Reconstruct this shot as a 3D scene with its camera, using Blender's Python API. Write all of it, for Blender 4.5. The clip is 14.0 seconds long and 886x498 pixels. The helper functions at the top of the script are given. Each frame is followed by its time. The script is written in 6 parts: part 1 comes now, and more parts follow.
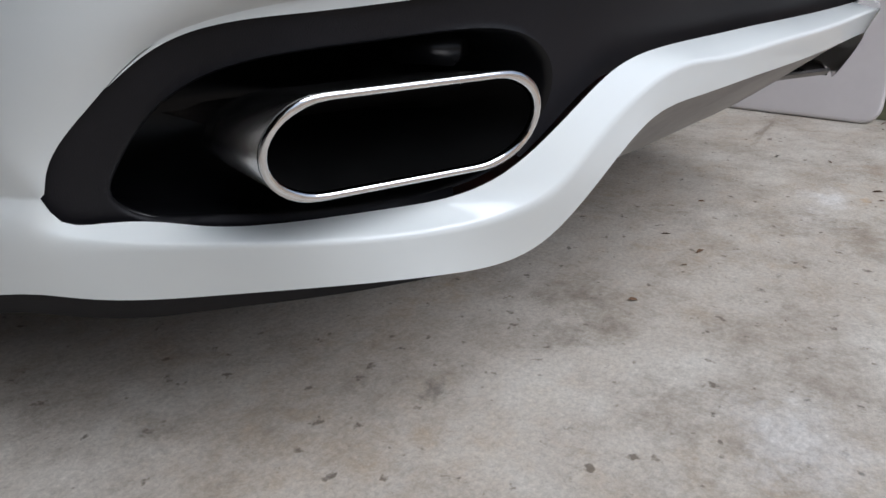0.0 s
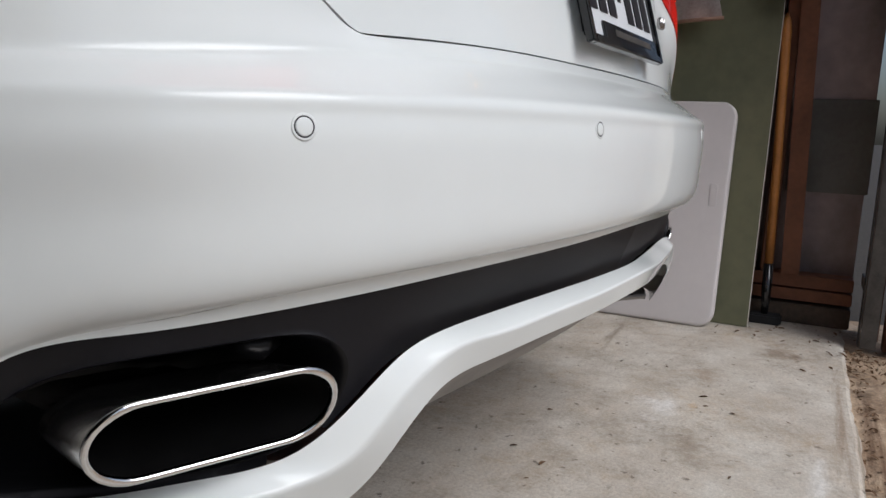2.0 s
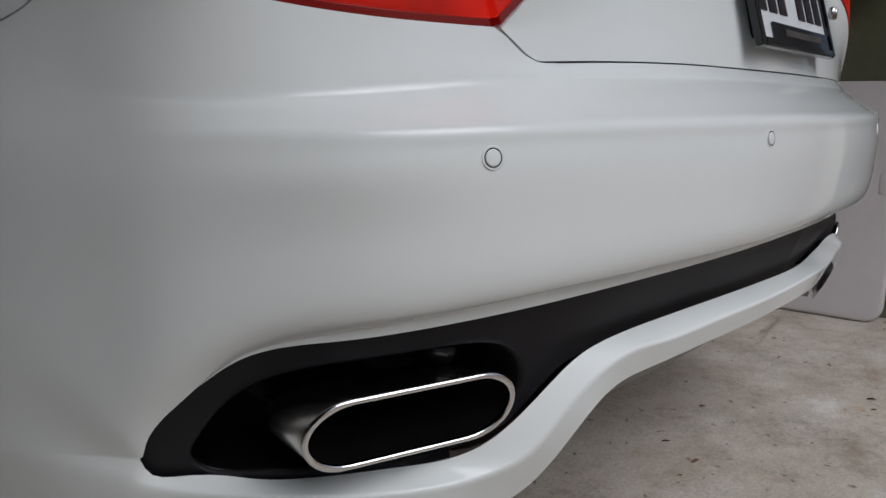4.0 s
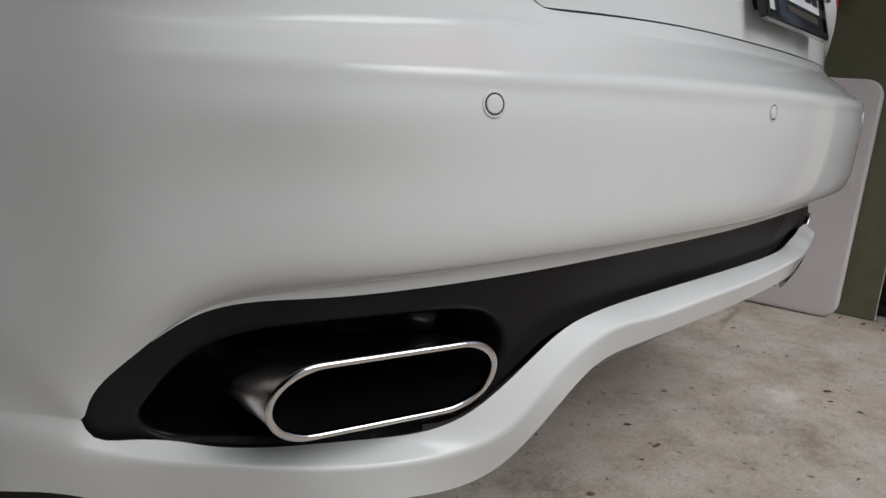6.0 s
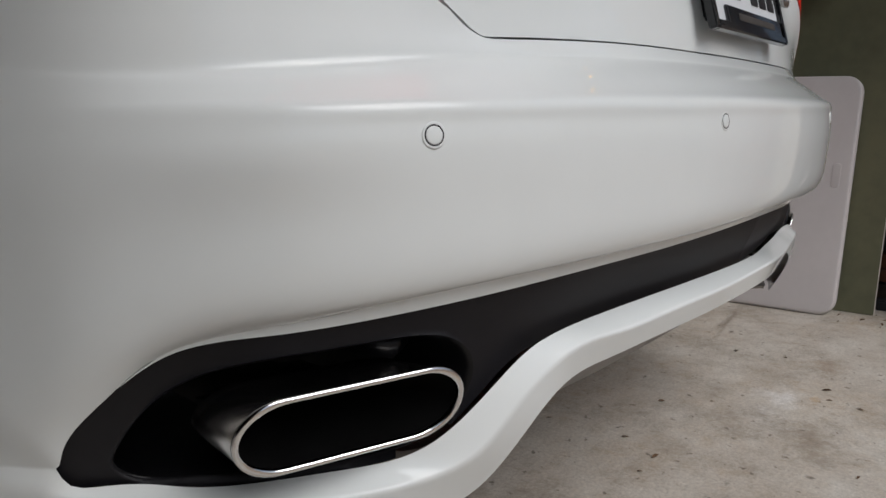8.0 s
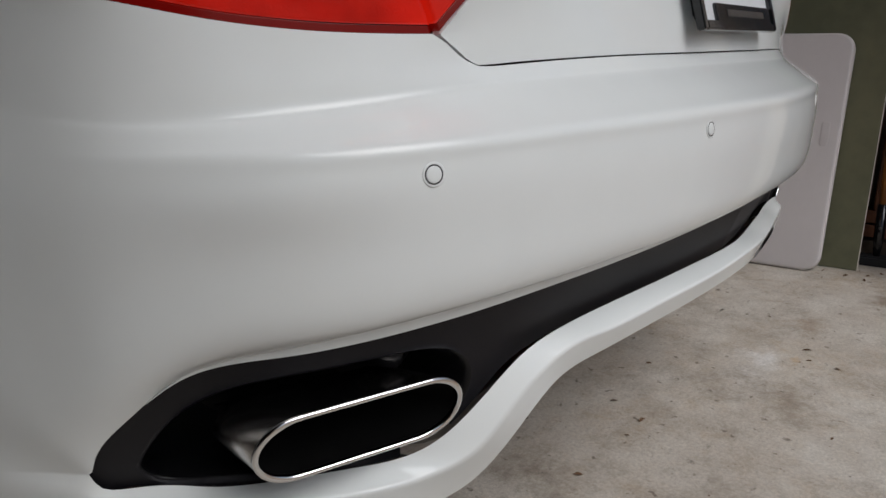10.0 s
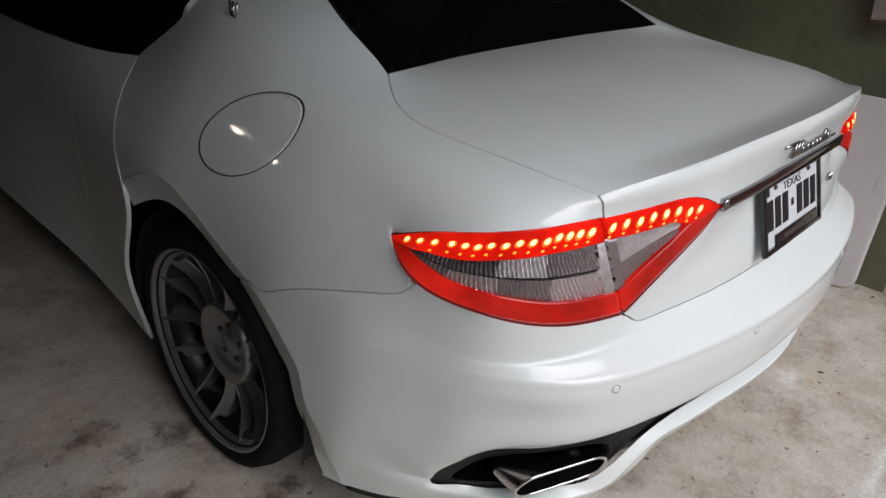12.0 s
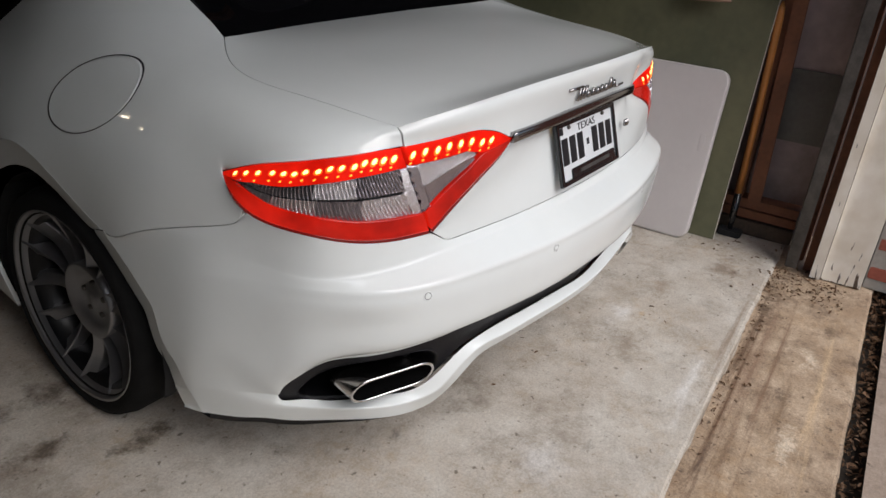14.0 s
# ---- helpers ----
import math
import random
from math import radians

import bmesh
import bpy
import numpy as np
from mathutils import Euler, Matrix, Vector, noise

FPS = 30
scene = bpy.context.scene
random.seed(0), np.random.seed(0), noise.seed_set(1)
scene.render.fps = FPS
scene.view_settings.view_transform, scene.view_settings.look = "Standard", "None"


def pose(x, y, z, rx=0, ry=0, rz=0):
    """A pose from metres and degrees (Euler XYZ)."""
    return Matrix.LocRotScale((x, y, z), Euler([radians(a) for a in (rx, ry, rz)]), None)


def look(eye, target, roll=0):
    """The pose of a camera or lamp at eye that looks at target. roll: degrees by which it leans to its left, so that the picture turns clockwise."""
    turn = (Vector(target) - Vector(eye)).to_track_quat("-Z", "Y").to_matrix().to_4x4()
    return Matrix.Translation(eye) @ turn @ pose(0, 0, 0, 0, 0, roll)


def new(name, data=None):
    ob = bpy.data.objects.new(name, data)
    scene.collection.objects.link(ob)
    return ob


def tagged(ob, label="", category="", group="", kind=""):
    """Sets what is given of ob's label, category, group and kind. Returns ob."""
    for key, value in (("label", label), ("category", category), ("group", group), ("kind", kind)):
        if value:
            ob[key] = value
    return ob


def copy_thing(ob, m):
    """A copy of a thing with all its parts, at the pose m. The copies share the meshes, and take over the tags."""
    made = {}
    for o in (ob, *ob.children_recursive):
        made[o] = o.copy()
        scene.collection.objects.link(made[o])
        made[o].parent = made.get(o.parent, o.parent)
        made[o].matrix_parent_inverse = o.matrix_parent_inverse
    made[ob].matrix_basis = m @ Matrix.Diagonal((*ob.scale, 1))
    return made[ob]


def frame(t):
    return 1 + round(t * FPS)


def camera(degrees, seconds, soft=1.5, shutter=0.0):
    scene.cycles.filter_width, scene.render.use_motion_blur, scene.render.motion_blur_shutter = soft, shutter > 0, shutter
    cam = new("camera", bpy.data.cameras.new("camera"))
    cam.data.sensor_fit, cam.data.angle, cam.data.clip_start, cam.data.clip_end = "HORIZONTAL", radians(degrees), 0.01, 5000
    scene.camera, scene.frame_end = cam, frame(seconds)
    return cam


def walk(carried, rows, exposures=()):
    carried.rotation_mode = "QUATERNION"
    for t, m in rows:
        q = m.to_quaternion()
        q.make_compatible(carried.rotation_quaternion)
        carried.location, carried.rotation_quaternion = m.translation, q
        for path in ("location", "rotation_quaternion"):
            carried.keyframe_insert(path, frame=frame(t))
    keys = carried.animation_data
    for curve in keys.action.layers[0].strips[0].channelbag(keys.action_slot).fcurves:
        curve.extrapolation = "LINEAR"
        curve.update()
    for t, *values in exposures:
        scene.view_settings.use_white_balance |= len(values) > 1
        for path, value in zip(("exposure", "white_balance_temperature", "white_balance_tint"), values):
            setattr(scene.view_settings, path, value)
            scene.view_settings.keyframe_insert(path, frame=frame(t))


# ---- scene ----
cam = camera(62.5, 14.0)
PATH = [
    (0, (-1.066, -0.119, 0.528), (0.377, 1.019, -0.262), 0.4),
    (0.5, (-1.042, -0.111, 0.54), (0.442, 1.047, -0.136), 1.5),
    (1, (-1.049, -0.134, 0.555), (0.467, 1.016, -0.061), 1.1),
    (1.5, (-1.061, -0.167, 0.591), (0.489, 1.0, 0.103), 3.0),
    (2, (-1.094, -0.243, 0.652), (0.601, 0.766, 0.322), 2.2),
    (2.5, (-1.128, -0.279, 0.692), (0.512, 0.851, 0.508), -1.0),
    (3, (-1.154, -0.293, 0.728), (0.433, 0.922, 0.656), -5.3),
    (3.5, (-1.156, -0.285, 0.739), (0.394, 0.976, 0.663), -4.4),
    (4, (-1.153, -0.235, 0.693), (0.318, 1.061, 0.3), 0.5),
    (4.2, (-1.152, -0.218, 0.678), (0.314, 1.076, 0.257), 0.9),
    (6.3, (-1.125, -0.182, 0.658), (0.421, 1.007, 0.216), 4.5),
    (6.5, (-1.12, -0.187, 0.655), (0.426, 1.008, 0.226), 4.3),
    (7, (-1.105, -0.203, 0.645), (0.436, 0.996, 0.21), 3.0),
    (7.5, (-1.112, -0.212, 0.658), (0.438, 0.981, 0.239), 2.1),
    (8, (-1.112, -0.224, 0.671), (0.426, 0.995, 0.285), 0.4),
    (8.2, (-1.116, -0.221, 0.68), (0.424, 0.995, 0.293), 0.6),
    (10.3, (-1.135, -0.235, 0.798), (0.366, 0.919, 0.154), -0.5),
    (10.5, (-1.132, -0.234, 0.923), (0.331, 0.883, 0.138), -0.5),
    (11, (-1.286, -0.256, 1.212), (0.05, 0.85, 0.217), 1.5),
    (11.5, (-1.533, -0.24, 1.382), (-0.219, 0.936, 0.439), 3.5),
    (12, (-1.697, -0.345, 1.476), (-0.382, 0.853, 0.56), 3.8),
    (12.5, (-1.801, -0.511, 1.458), (-0.401, 0.586, 0.543), 6.0),
    (13, (-1.797, -0.611, 1.454), (-0.37, 0.468, 0.56), 7.1),
    (13.5, (-1.766, -0.65, 1.452), (-0.315, 0.397, 0.56), 4.2),
    (14, (-1.769, -0.654, 1.448), (-0.3, 0.363, 0.55), 4.2),
]
walk(cam, [(t, look(eye, target, roll)) for t, eye, target, roll in PATH],
     exposures=[
    (0, 0.03, 5680, 9), (0.5, 0.28, 5760, 9), (1, 0.29, 5800, 9), (1.5, 0.25, 5850, 10), (2, -0.10, 6000, 10), (2.5, -0.42, 5950, 10), (3, -0.53, 5950, 10),
    (3.5, -0.56, 6000, 10), (4, -0.62, 5950, 10), (6.5, -0.48, 6150, 10), (8, -0.45, 6150, 10), (10.5, -0.58, 6100, 10), (11, -0.64, 6000, 10),
    (11.5, -0.44, 5950, 10), (12, -0.12, 6050, 10), (12.5, 0.05, 6100, 10), (13, 0.07, 6200, 10), (13.5, 0.0, 6200, 11), (14, -0.05, 6200, 11)])

# ---- world, sun, large lights ----
world = bpy.data.worlds.new("sky")
scene.world = world
world.use_nodes = True
wn, wl = world.node_tree.nodes, world.node_tree.links
sky = wn.new("ShaderNodeTexSky")
sky.sky_type, sky.sun_disc = "NISHITA", False
sky.sun_elevation, sky.sun_rotation = radians(50), radians(189)
sky.dust_density, sky.air_density = 4.0, 1.0
wl.new(sky.outputs["Color"], wn["Background"].inputs["Color"])
wn["Background"].inputs["Strength"].default_value = 0.09
sun = new("sun", bpy.data.lights.new("sun", "SUN"))
sun.data.energy, sun.data.angle, sun.data.color = 2.3, radians(50), (1.0, 0.985, 0.96)
sun.matrix_world = look((-1.2, -7.2, 8.6), (0, 0, 0))


# ---- materials ----
def material(name, color, rough=0.5, metal=0.0, coat=0.0, vary=0.0, scale=8.0, bump=0.0, bump_scale=60.0,
             second=None, emit=None, power=0.0, rand=0.0, spec=0.5):
    """A node material: colour varied by two scales of noise, with fine relief."""
    mat = bpy.data.materials.new(name)
    mat.use_nodes = True
    n, l = mat.node_tree.nodes, mat.node_tree.links
    p = n["Principled BSDF"]
    p.inputs["Roughness"].default_value, p.inputs["Metallic"].default_value = rough, metal
    p.inputs["Coat Weight"].default_value, p.inputs["Coat Roughness"].default_value = coat, 0.04
    p.inputs["Base Color"].default_value = (*color, 1)
    p.inputs["Specular IOR Level"].default_value = spec
    if vary or second:
        co = n.new("ShaderNodeTexCoord")
        big, fine = n.new("ShaderNodeTexNoise"), n.new("ShaderNodeTexNoise")
        big.inputs["Scale"].default_value, big.inputs["Detail"].default_value = scale, 6
        fine.inputs["Scale"].default_value, fine.inputs["Detail"].default_value = scale * 9, 4
        l.new(co.outputs["Object"], big.inputs["Vector"]), l.new(co.outputs["Object"], fine.inputs["Vector"])
        mixed = n.new("ShaderNodeMath")
        mixed.operation = "MULTIPLY_ADD"
        l.new(fine.outputs["Fac"], mixed.inputs[0])
        mixed.inputs[1].default_value = 0.4
        l.new(big.outputs["Fac"], mixed.inputs[2])
        ramp = n.new("ShaderNodeValToRGB")
        ramp.color_ramp.elements[0].position, ramp.color_ramp.elements[1].position = 0.5, 0.9
        lo = second or tuple(c * (1 - vary) for c in color)
        ramp.color_ramp.elements[0].color, ramp.color_ramp.elements[1].color = (*lo, 1), (*color, 1)
        l.new(mixed.outputs[0], ramp.inputs["Fac"])
        l.new(ramp.outputs["Color"], p.inputs["Base Color"])
        if rand:
            info, hsv = n.new("ShaderNodeObjectInfo"), n.new("ShaderNodeHueSaturation")
            m = n.new("ShaderNodeMapRange")
            m.inputs["To Min"].default_value, m.inputs["To Max"].default_value = 1 - rand, 1 + rand
            l.new(info.outputs["Random"], m.inputs["Value"]), l.new(m.outputs["Result"], hsv.inputs["Value"])
            l.new(ramp.outputs["Color"], hsv.inputs["Color"]), l.new(hsv.outputs["Color"], p.inputs["Base Color"])
    if bump:
        co2, nb, bp = n.new("ShaderNodeTexCoord"), n.new("ShaderNodeTexNoise"), n.new("ShaderNodeBump")
        nb.inputs["Scale"].default_value, nb.inputs["Detail"].default_value = bump_scale, 5
        l.new(co2.outputs["Object"], nb.inputs["Vector"]), l.new(nb.outputs["Fac"], bp.inputs["Height"])
        bp.inputs["Strength"].default_value, bp.inputs["Distance"].default_value = bump, 0.004
        l.new(bp.outputs["Normal"], p.inputs["Normal"])
    if emit:
        p.inputs["Emission Color"].default_value, p.inputs["Emission Strength"].default_value = (*emit, 1), power
    return mat


PAINT = material("white pearl paint", (0.77, 0.80, 0.79), 0.55, 0, 1.0, vary=0.03, scale=3, spec=0.15)
BLACK = material("black textured plastic", (0.010, 0.0095, 0.012), 0.55, vary=0.25, scale=20, bump=0.12, bump_scale=900, spec=0.28)
GLOSSBLACK = material("gloss black plastic", (0.01, 0.01, 0.011), 0.15, coat=0.5)
WELL = material("dark moulded well", (0.006, 0.006, 0.007), 0.32, vary=0.3, scale=12, spec=0.25)
DARK = material("dark underbody", (0.012, 0.012, 0.013), 0.8, vary=0.4, scale=10)
GREY = material("grey underbody panel", (0.30, 0.285, 0.27), 0.6, vary=0.3, scale=6)
CHROME = material("polished chrome", (0.82, 0.82, 0.83), 0.08, 1.0)
DARKCHROME = material("dark chrome", (0.30, 0.29, 0.29), 0.10, 1.0)
STEEL = material("satin exhaust steel", (0.72, 0.69, 0.67), 0.20, 1.0, vary=0.4, scale=15)
# soot, blackened further to paint in the shade of a deeper bore
SOOT = material("sooted steel with bore shade", (0.003, 0.003, 0.003), 0.9, vary=0.4, scale=30, spec=0.05)
RUBBER = material("tyre rubber", (0.009, 0.009, 0.009), 0.85, vary=0.3, scale=25, bump=0.2, bump_scale=200, spec=0.15)
ALLOY = material("silver alloy paint", (0.30, 0.30, 0.31), 0.34, 0.8, 0.4, vary=0.1, scale=12)
TINT = material("dark tinted glass", (0.004, 0.004, 0.005), 0.03, 0, 0.0)
RED = material("deep red lens", (0.16, 0.002, 0.001), 0.16, 0, 0.3, vary=0.35, scale=22, bump=0.12, bump_scale=420, emit=(1.0, 0.018, 0.005), power=0.26, spec=0.2)
REDLIT = material("lit red lens", (0.30, 0.002, 0.001), 0.10, 0, 0.06, emit=(1.0, 0.016, 0.004), power=0.65, spec=0.05)
RIMRED = material("dark red lens rim", (0.07, 0.002, 0.002), 0.2, 0, 0.15, emit=(1.0, 0.012, 0.004), power=0.10)
LED = material("lit diode", (0.9, 0.5, 0.2), 0.3, emit=(1.0, 0.58, 0.12), power=5)
# the diode's reflection and halo, made as surfaces that glow themselves
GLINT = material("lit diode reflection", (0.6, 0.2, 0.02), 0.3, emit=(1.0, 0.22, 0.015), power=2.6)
CUP = material("lit diode cup", (0.6, 0.05, 0.01), 0.3, emit=(1.0, 0.09, 0.006), power=2.2)
AMBER = material("lit plate lamp", (0.9, 0.5, 0.15), 0.3, emit=(1.0, 0.48, 0.08), power=9)
PLATE = material("plate white", (0.72, 0.74, 0.76), 0.35, vary=0.06, scale=20)
INK = material("black print", (0.012, 0.012, 0.015), 0.4)
TABLE = material("speckled plastic", (0.62, 0.58, 0.57), 0.45, vary=0.06, scale=5, bump=0.08, bump_scale=700)
GREEN = material("green painted board", (0.155, 0.150, 0.084), 0.6, vary=0.25, scale=3, second=(0.10, 0.105, 0.06), bump=0.05)
WOOD = material("old framing wood", (0.22, 0.085, 0.04), 0.7, vary=0.5, scale=5, bump=0.3, bump_scale=80)
WOOD_DIRTY = material("dirty weathered footing board", (0.12, 0.085, 0.06), 0.85, vary=0.6, scale=7, bump=0.5, bump_scale=60)
HANDLE = material("varnished ash handle", (0.52, 0.21, 0.05), 0.4, vary=0.35, scale=9)
GALV = material("dull galvanized steel", (0.12, 0.11, 0.10), 0.5, 0.5, vary=0.5, scale=14)
PAPER = material("faded wall lining", (0.42, 0.33, 0.32), 0.8, vary=0.3, scale=2.5, second=(0.22, 0.19, 0.18))
TRIMPAINT = material("weathered cream paint", (0.80, 0.74, 0.66), 0.55, vary=0.14, scale=6, bump=0.2, bump_scale=50)
BRICK = material("red brick", (0.30, 0.085, 0.055), 0.85, vary=0.35, scale=12, bump=0.5, bump_scale=120, rand=0.2)
MORTAR = material("grey mortar", (0.36, 0.34, 0.31), 0.9, vary=0.2, scale=30, bump=0.4)
LEAF = material("dry brown leaf", (0.16, 0.085, 0.04), 0.8, vary=0.5, scale=20)
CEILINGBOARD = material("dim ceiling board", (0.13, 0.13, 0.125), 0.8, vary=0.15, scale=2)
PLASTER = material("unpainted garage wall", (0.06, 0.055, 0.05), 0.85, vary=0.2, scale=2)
SOIL = material("dark debris", (0.05, 0.04, 0.03), 0.95, vary=0.5, scale=30, bump=0.5)


def uneven_glow(mat, scale, low, high):
    """Lets a lit lens shine unevenly, as the lamps behind it stand here and there."""
    n, l = mat.node_tree.nodes, mat.node_tree.links
    co, big, span = n.new("ShaderNodeTexCoord"), n.new("ShaderNodeTexNoise"), n.new("ShaderNodeMapRange")
    big.inputs["Scale"].default_value, big.inputs["Detail"].default_value = scale, 3
    span.inputs["From Min"].default_value, span.inputs["From Max"].default_value = 0.35, 0.65
    span.inputs["To Min"].default_value, span.inputs["To Max"].default_value = low, high
    l.new(co.outputs["Object"], big.inputs["Vector"]), l.new(big.outputs["Fac"], span.inputs["Value"])
    l.new(span.outputs["Result"], n["Principled BSDF"].inputs["Emission Strength"])


uneven_glow(RED, 9.0, 0.26, 0.62)
uneven_glow(REDLIT, 14.0, 0.40, 0.80)


def concrete(name, light, mid, dark, stain_scale, warm, stains_and_shade=(), blotchy=0.9, grit=0.66):
    """Worn concrete: broad mottling, blotches, small dark specks and fine pits."""
    mat = bpy.data.materials.new(name)
    mat.use_nodes = True
    n, l = mat.node_tree.nodes, mat.node_tree.links
    p, co = n["Principled BSDF"], n.new("ShaderNodeTexCoord")

    def noise_node(scale, detail, rough=0.6, shift=0.0):
        t, m = n.new("ShaderNodeTexNoise"), n.new("ShaderNodeMapping")
        m.inputs["Location"].default_value = (shift, shift * 0.7, 0)
        l.new(co.outputs["Object"], m.inputs["Vector"]), l.new(m.outputs["Vector"], t.inputs["Vector"])
        t.inputs["Scale"].default_value, t.inputs["Detail"].default_value, t.inputs["Roughness"].default_value = scale, detail, rough
        return t.outputs["Fac"]

    def ramp(src, a, b, ca, cb):
        r = n.new("ShaderNodeValToRGB")
        r.color_ramp.elements[0].position, r.color_ramp.elements[1].position = a, b
        r.color_ramp.elements[0].color, r.color_ramp.elements[1].color = (*ca, 1), (*cb, 1)
        l.new(src, r.inputs["Fac"])
        return r.outputs["Color"]

    def mix(fac, a, b, mode="MIX"):
        m = n.new("ShaderNodeMix")
        m.data_type, m.blend_type = "RGBA", mode
        l.new(fac, m.inputs[0]) if not isinstance(fac, float) else setattr(m.inputs[0], "default_value", fac)
        l.new(a, m.inputs[6]), l.new(b, m.inputs[7])
        return m.outputs[2]

    base = ramp(noise_node(stain_scale, 12, 0.74), 0.38, 0.60, mid, light)
    blotch = ramp(noise_node(stain_scale * 1.7, 12, 0.76, 5.3), 0.46, 0.61, (0, 0, 0), (blotchy,) * 3)
    toned = mix(blotch, base, ramp(noise_node(40, 3), 0.3, 0.7, dark, mid))
    ochre = ramp(noise_node(stain_scale * 0.9, 10, 0.72, 11.1), 0.46, 0.70, (0, 0, 0), (0.8, 0.8, 0.8))
    toned = mix(ochre, toned, ramp(noise_node(25, 3, 0.6, 2.0), 0.3, 0.7, warm, light))
    speck = ramp(noise_node(38, 4, 0.55, 3.3), 0.64, 0.70, (0, 0, 0), (0.75, 0.75, 0.75))
    toned = mix(speck, toned, ramp(noise_node(9, 2), 0.3, 0.7, tuple(c * 0.35 for c in dark), dark))
    for x, y, rx, ry, tone, strength in stains_and_shade:
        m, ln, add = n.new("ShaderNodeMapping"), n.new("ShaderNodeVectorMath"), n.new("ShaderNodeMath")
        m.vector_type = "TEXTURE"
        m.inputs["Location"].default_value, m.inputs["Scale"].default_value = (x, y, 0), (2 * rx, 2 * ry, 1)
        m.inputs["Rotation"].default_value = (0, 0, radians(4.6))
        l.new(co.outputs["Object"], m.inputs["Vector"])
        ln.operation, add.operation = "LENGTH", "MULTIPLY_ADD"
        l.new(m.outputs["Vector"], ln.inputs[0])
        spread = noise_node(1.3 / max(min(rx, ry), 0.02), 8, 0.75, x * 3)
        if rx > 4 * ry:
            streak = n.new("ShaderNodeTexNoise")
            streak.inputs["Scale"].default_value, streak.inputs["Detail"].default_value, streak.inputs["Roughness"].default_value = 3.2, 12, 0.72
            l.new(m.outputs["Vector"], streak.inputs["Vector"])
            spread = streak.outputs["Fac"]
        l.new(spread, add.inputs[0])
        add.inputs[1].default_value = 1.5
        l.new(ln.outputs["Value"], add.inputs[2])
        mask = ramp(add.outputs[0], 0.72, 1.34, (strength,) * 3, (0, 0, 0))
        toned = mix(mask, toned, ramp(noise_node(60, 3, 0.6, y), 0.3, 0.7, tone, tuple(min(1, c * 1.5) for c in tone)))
    grain = ramp(noise_node(130, 9, 0.85), 0.32, 0.68, (grit,) * 3, (1.82 - grit,) * 3)
    l.new(mix(1.0, toned, grain, "MULTIPLY"), p.inputs["Base Color"])
    p.inputs["Roughness"].default_value = 0.78
    b = n.new("ShaderNodeBump")
    b.inputs["Strength"].default_value, b.inputs["Distance"].default_value = 0.35, 0.004
    l.new(noise_node(160, 6, 0.7), b.inputs["Height"]), l.new(b.outputs["Normal"], p.inputs["Normal"])
    return mat


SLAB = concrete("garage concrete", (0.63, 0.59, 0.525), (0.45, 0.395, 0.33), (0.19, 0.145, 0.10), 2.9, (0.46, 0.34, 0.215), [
    # oil stains by the wheel, widened and darkened to paint in the dimness there
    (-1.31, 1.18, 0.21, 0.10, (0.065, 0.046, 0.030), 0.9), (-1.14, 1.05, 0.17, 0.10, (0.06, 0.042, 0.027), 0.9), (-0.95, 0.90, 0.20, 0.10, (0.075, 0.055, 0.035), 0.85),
    # broad patch at (-1.38, 0.92): dirt plus shade put into the floor colour
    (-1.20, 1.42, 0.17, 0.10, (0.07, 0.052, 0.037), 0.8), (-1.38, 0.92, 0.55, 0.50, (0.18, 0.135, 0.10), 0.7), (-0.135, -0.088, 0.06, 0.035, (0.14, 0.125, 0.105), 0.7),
    (0.692, 0.092, 0.05, 0.035, (0.40, 0.24, 0.09), 0.5), (1.106, 0.412, 0.035, 0.022, (0.08, 0.055, 0.04), 0.8), (0.094, 0.136, 0.018, 0.015, (0.07, 0.06, 0.05), 0.8),
    (0.165, 0.127, 0.02, 0.013, (0.09, 0.08, 0.065), 0.8), (1.315, -0.082, 0.045, 0.03, (0.07, 0.05, 0.035), 0.8), (-0.46, 0.37, 0.06, 0.04, (0.10, 0.09, 0.08), 0.6),
    (-0.20, 0.30, 0.20, 0.12, (0.16, 0.13, 0.10), 0.65), (1.30, -0.04, 0.30, 0.14, (0.17, 0.12, 0.08), 0.7), (0.35, -0.297, 1.6, 0.020, (0.19, 0.15, 0.11), 0.92), (0.75, -0.235, 0.9, 0.05, (0.20, 0.14, 0.09), 0.7),
    (0.45, 0.05, 0.28, 0.11, (0.20, 0.155, 0.11), 0.55), (0.95, 0.12, 0.22, 0.10, (0.24, 0.17, 0.11), 0.55), (1.18, 0.45, 0.35, 0.05, (0.13, 0.09, 0.06), 0.6), (0.35, -0.22, 0.5, 0.08, (0.72, 0.70, 0.66), 0.5), (0.62, 0.16, 0.25, 0.12, (0.74, 0.72, 0.69), 0.45), (-0.30, -0.02, 0.30, 0.16, (0.70, 0.69, 0.67), 0.4),
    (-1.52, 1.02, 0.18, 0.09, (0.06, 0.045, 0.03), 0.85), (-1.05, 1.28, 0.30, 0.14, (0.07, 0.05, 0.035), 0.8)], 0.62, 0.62)
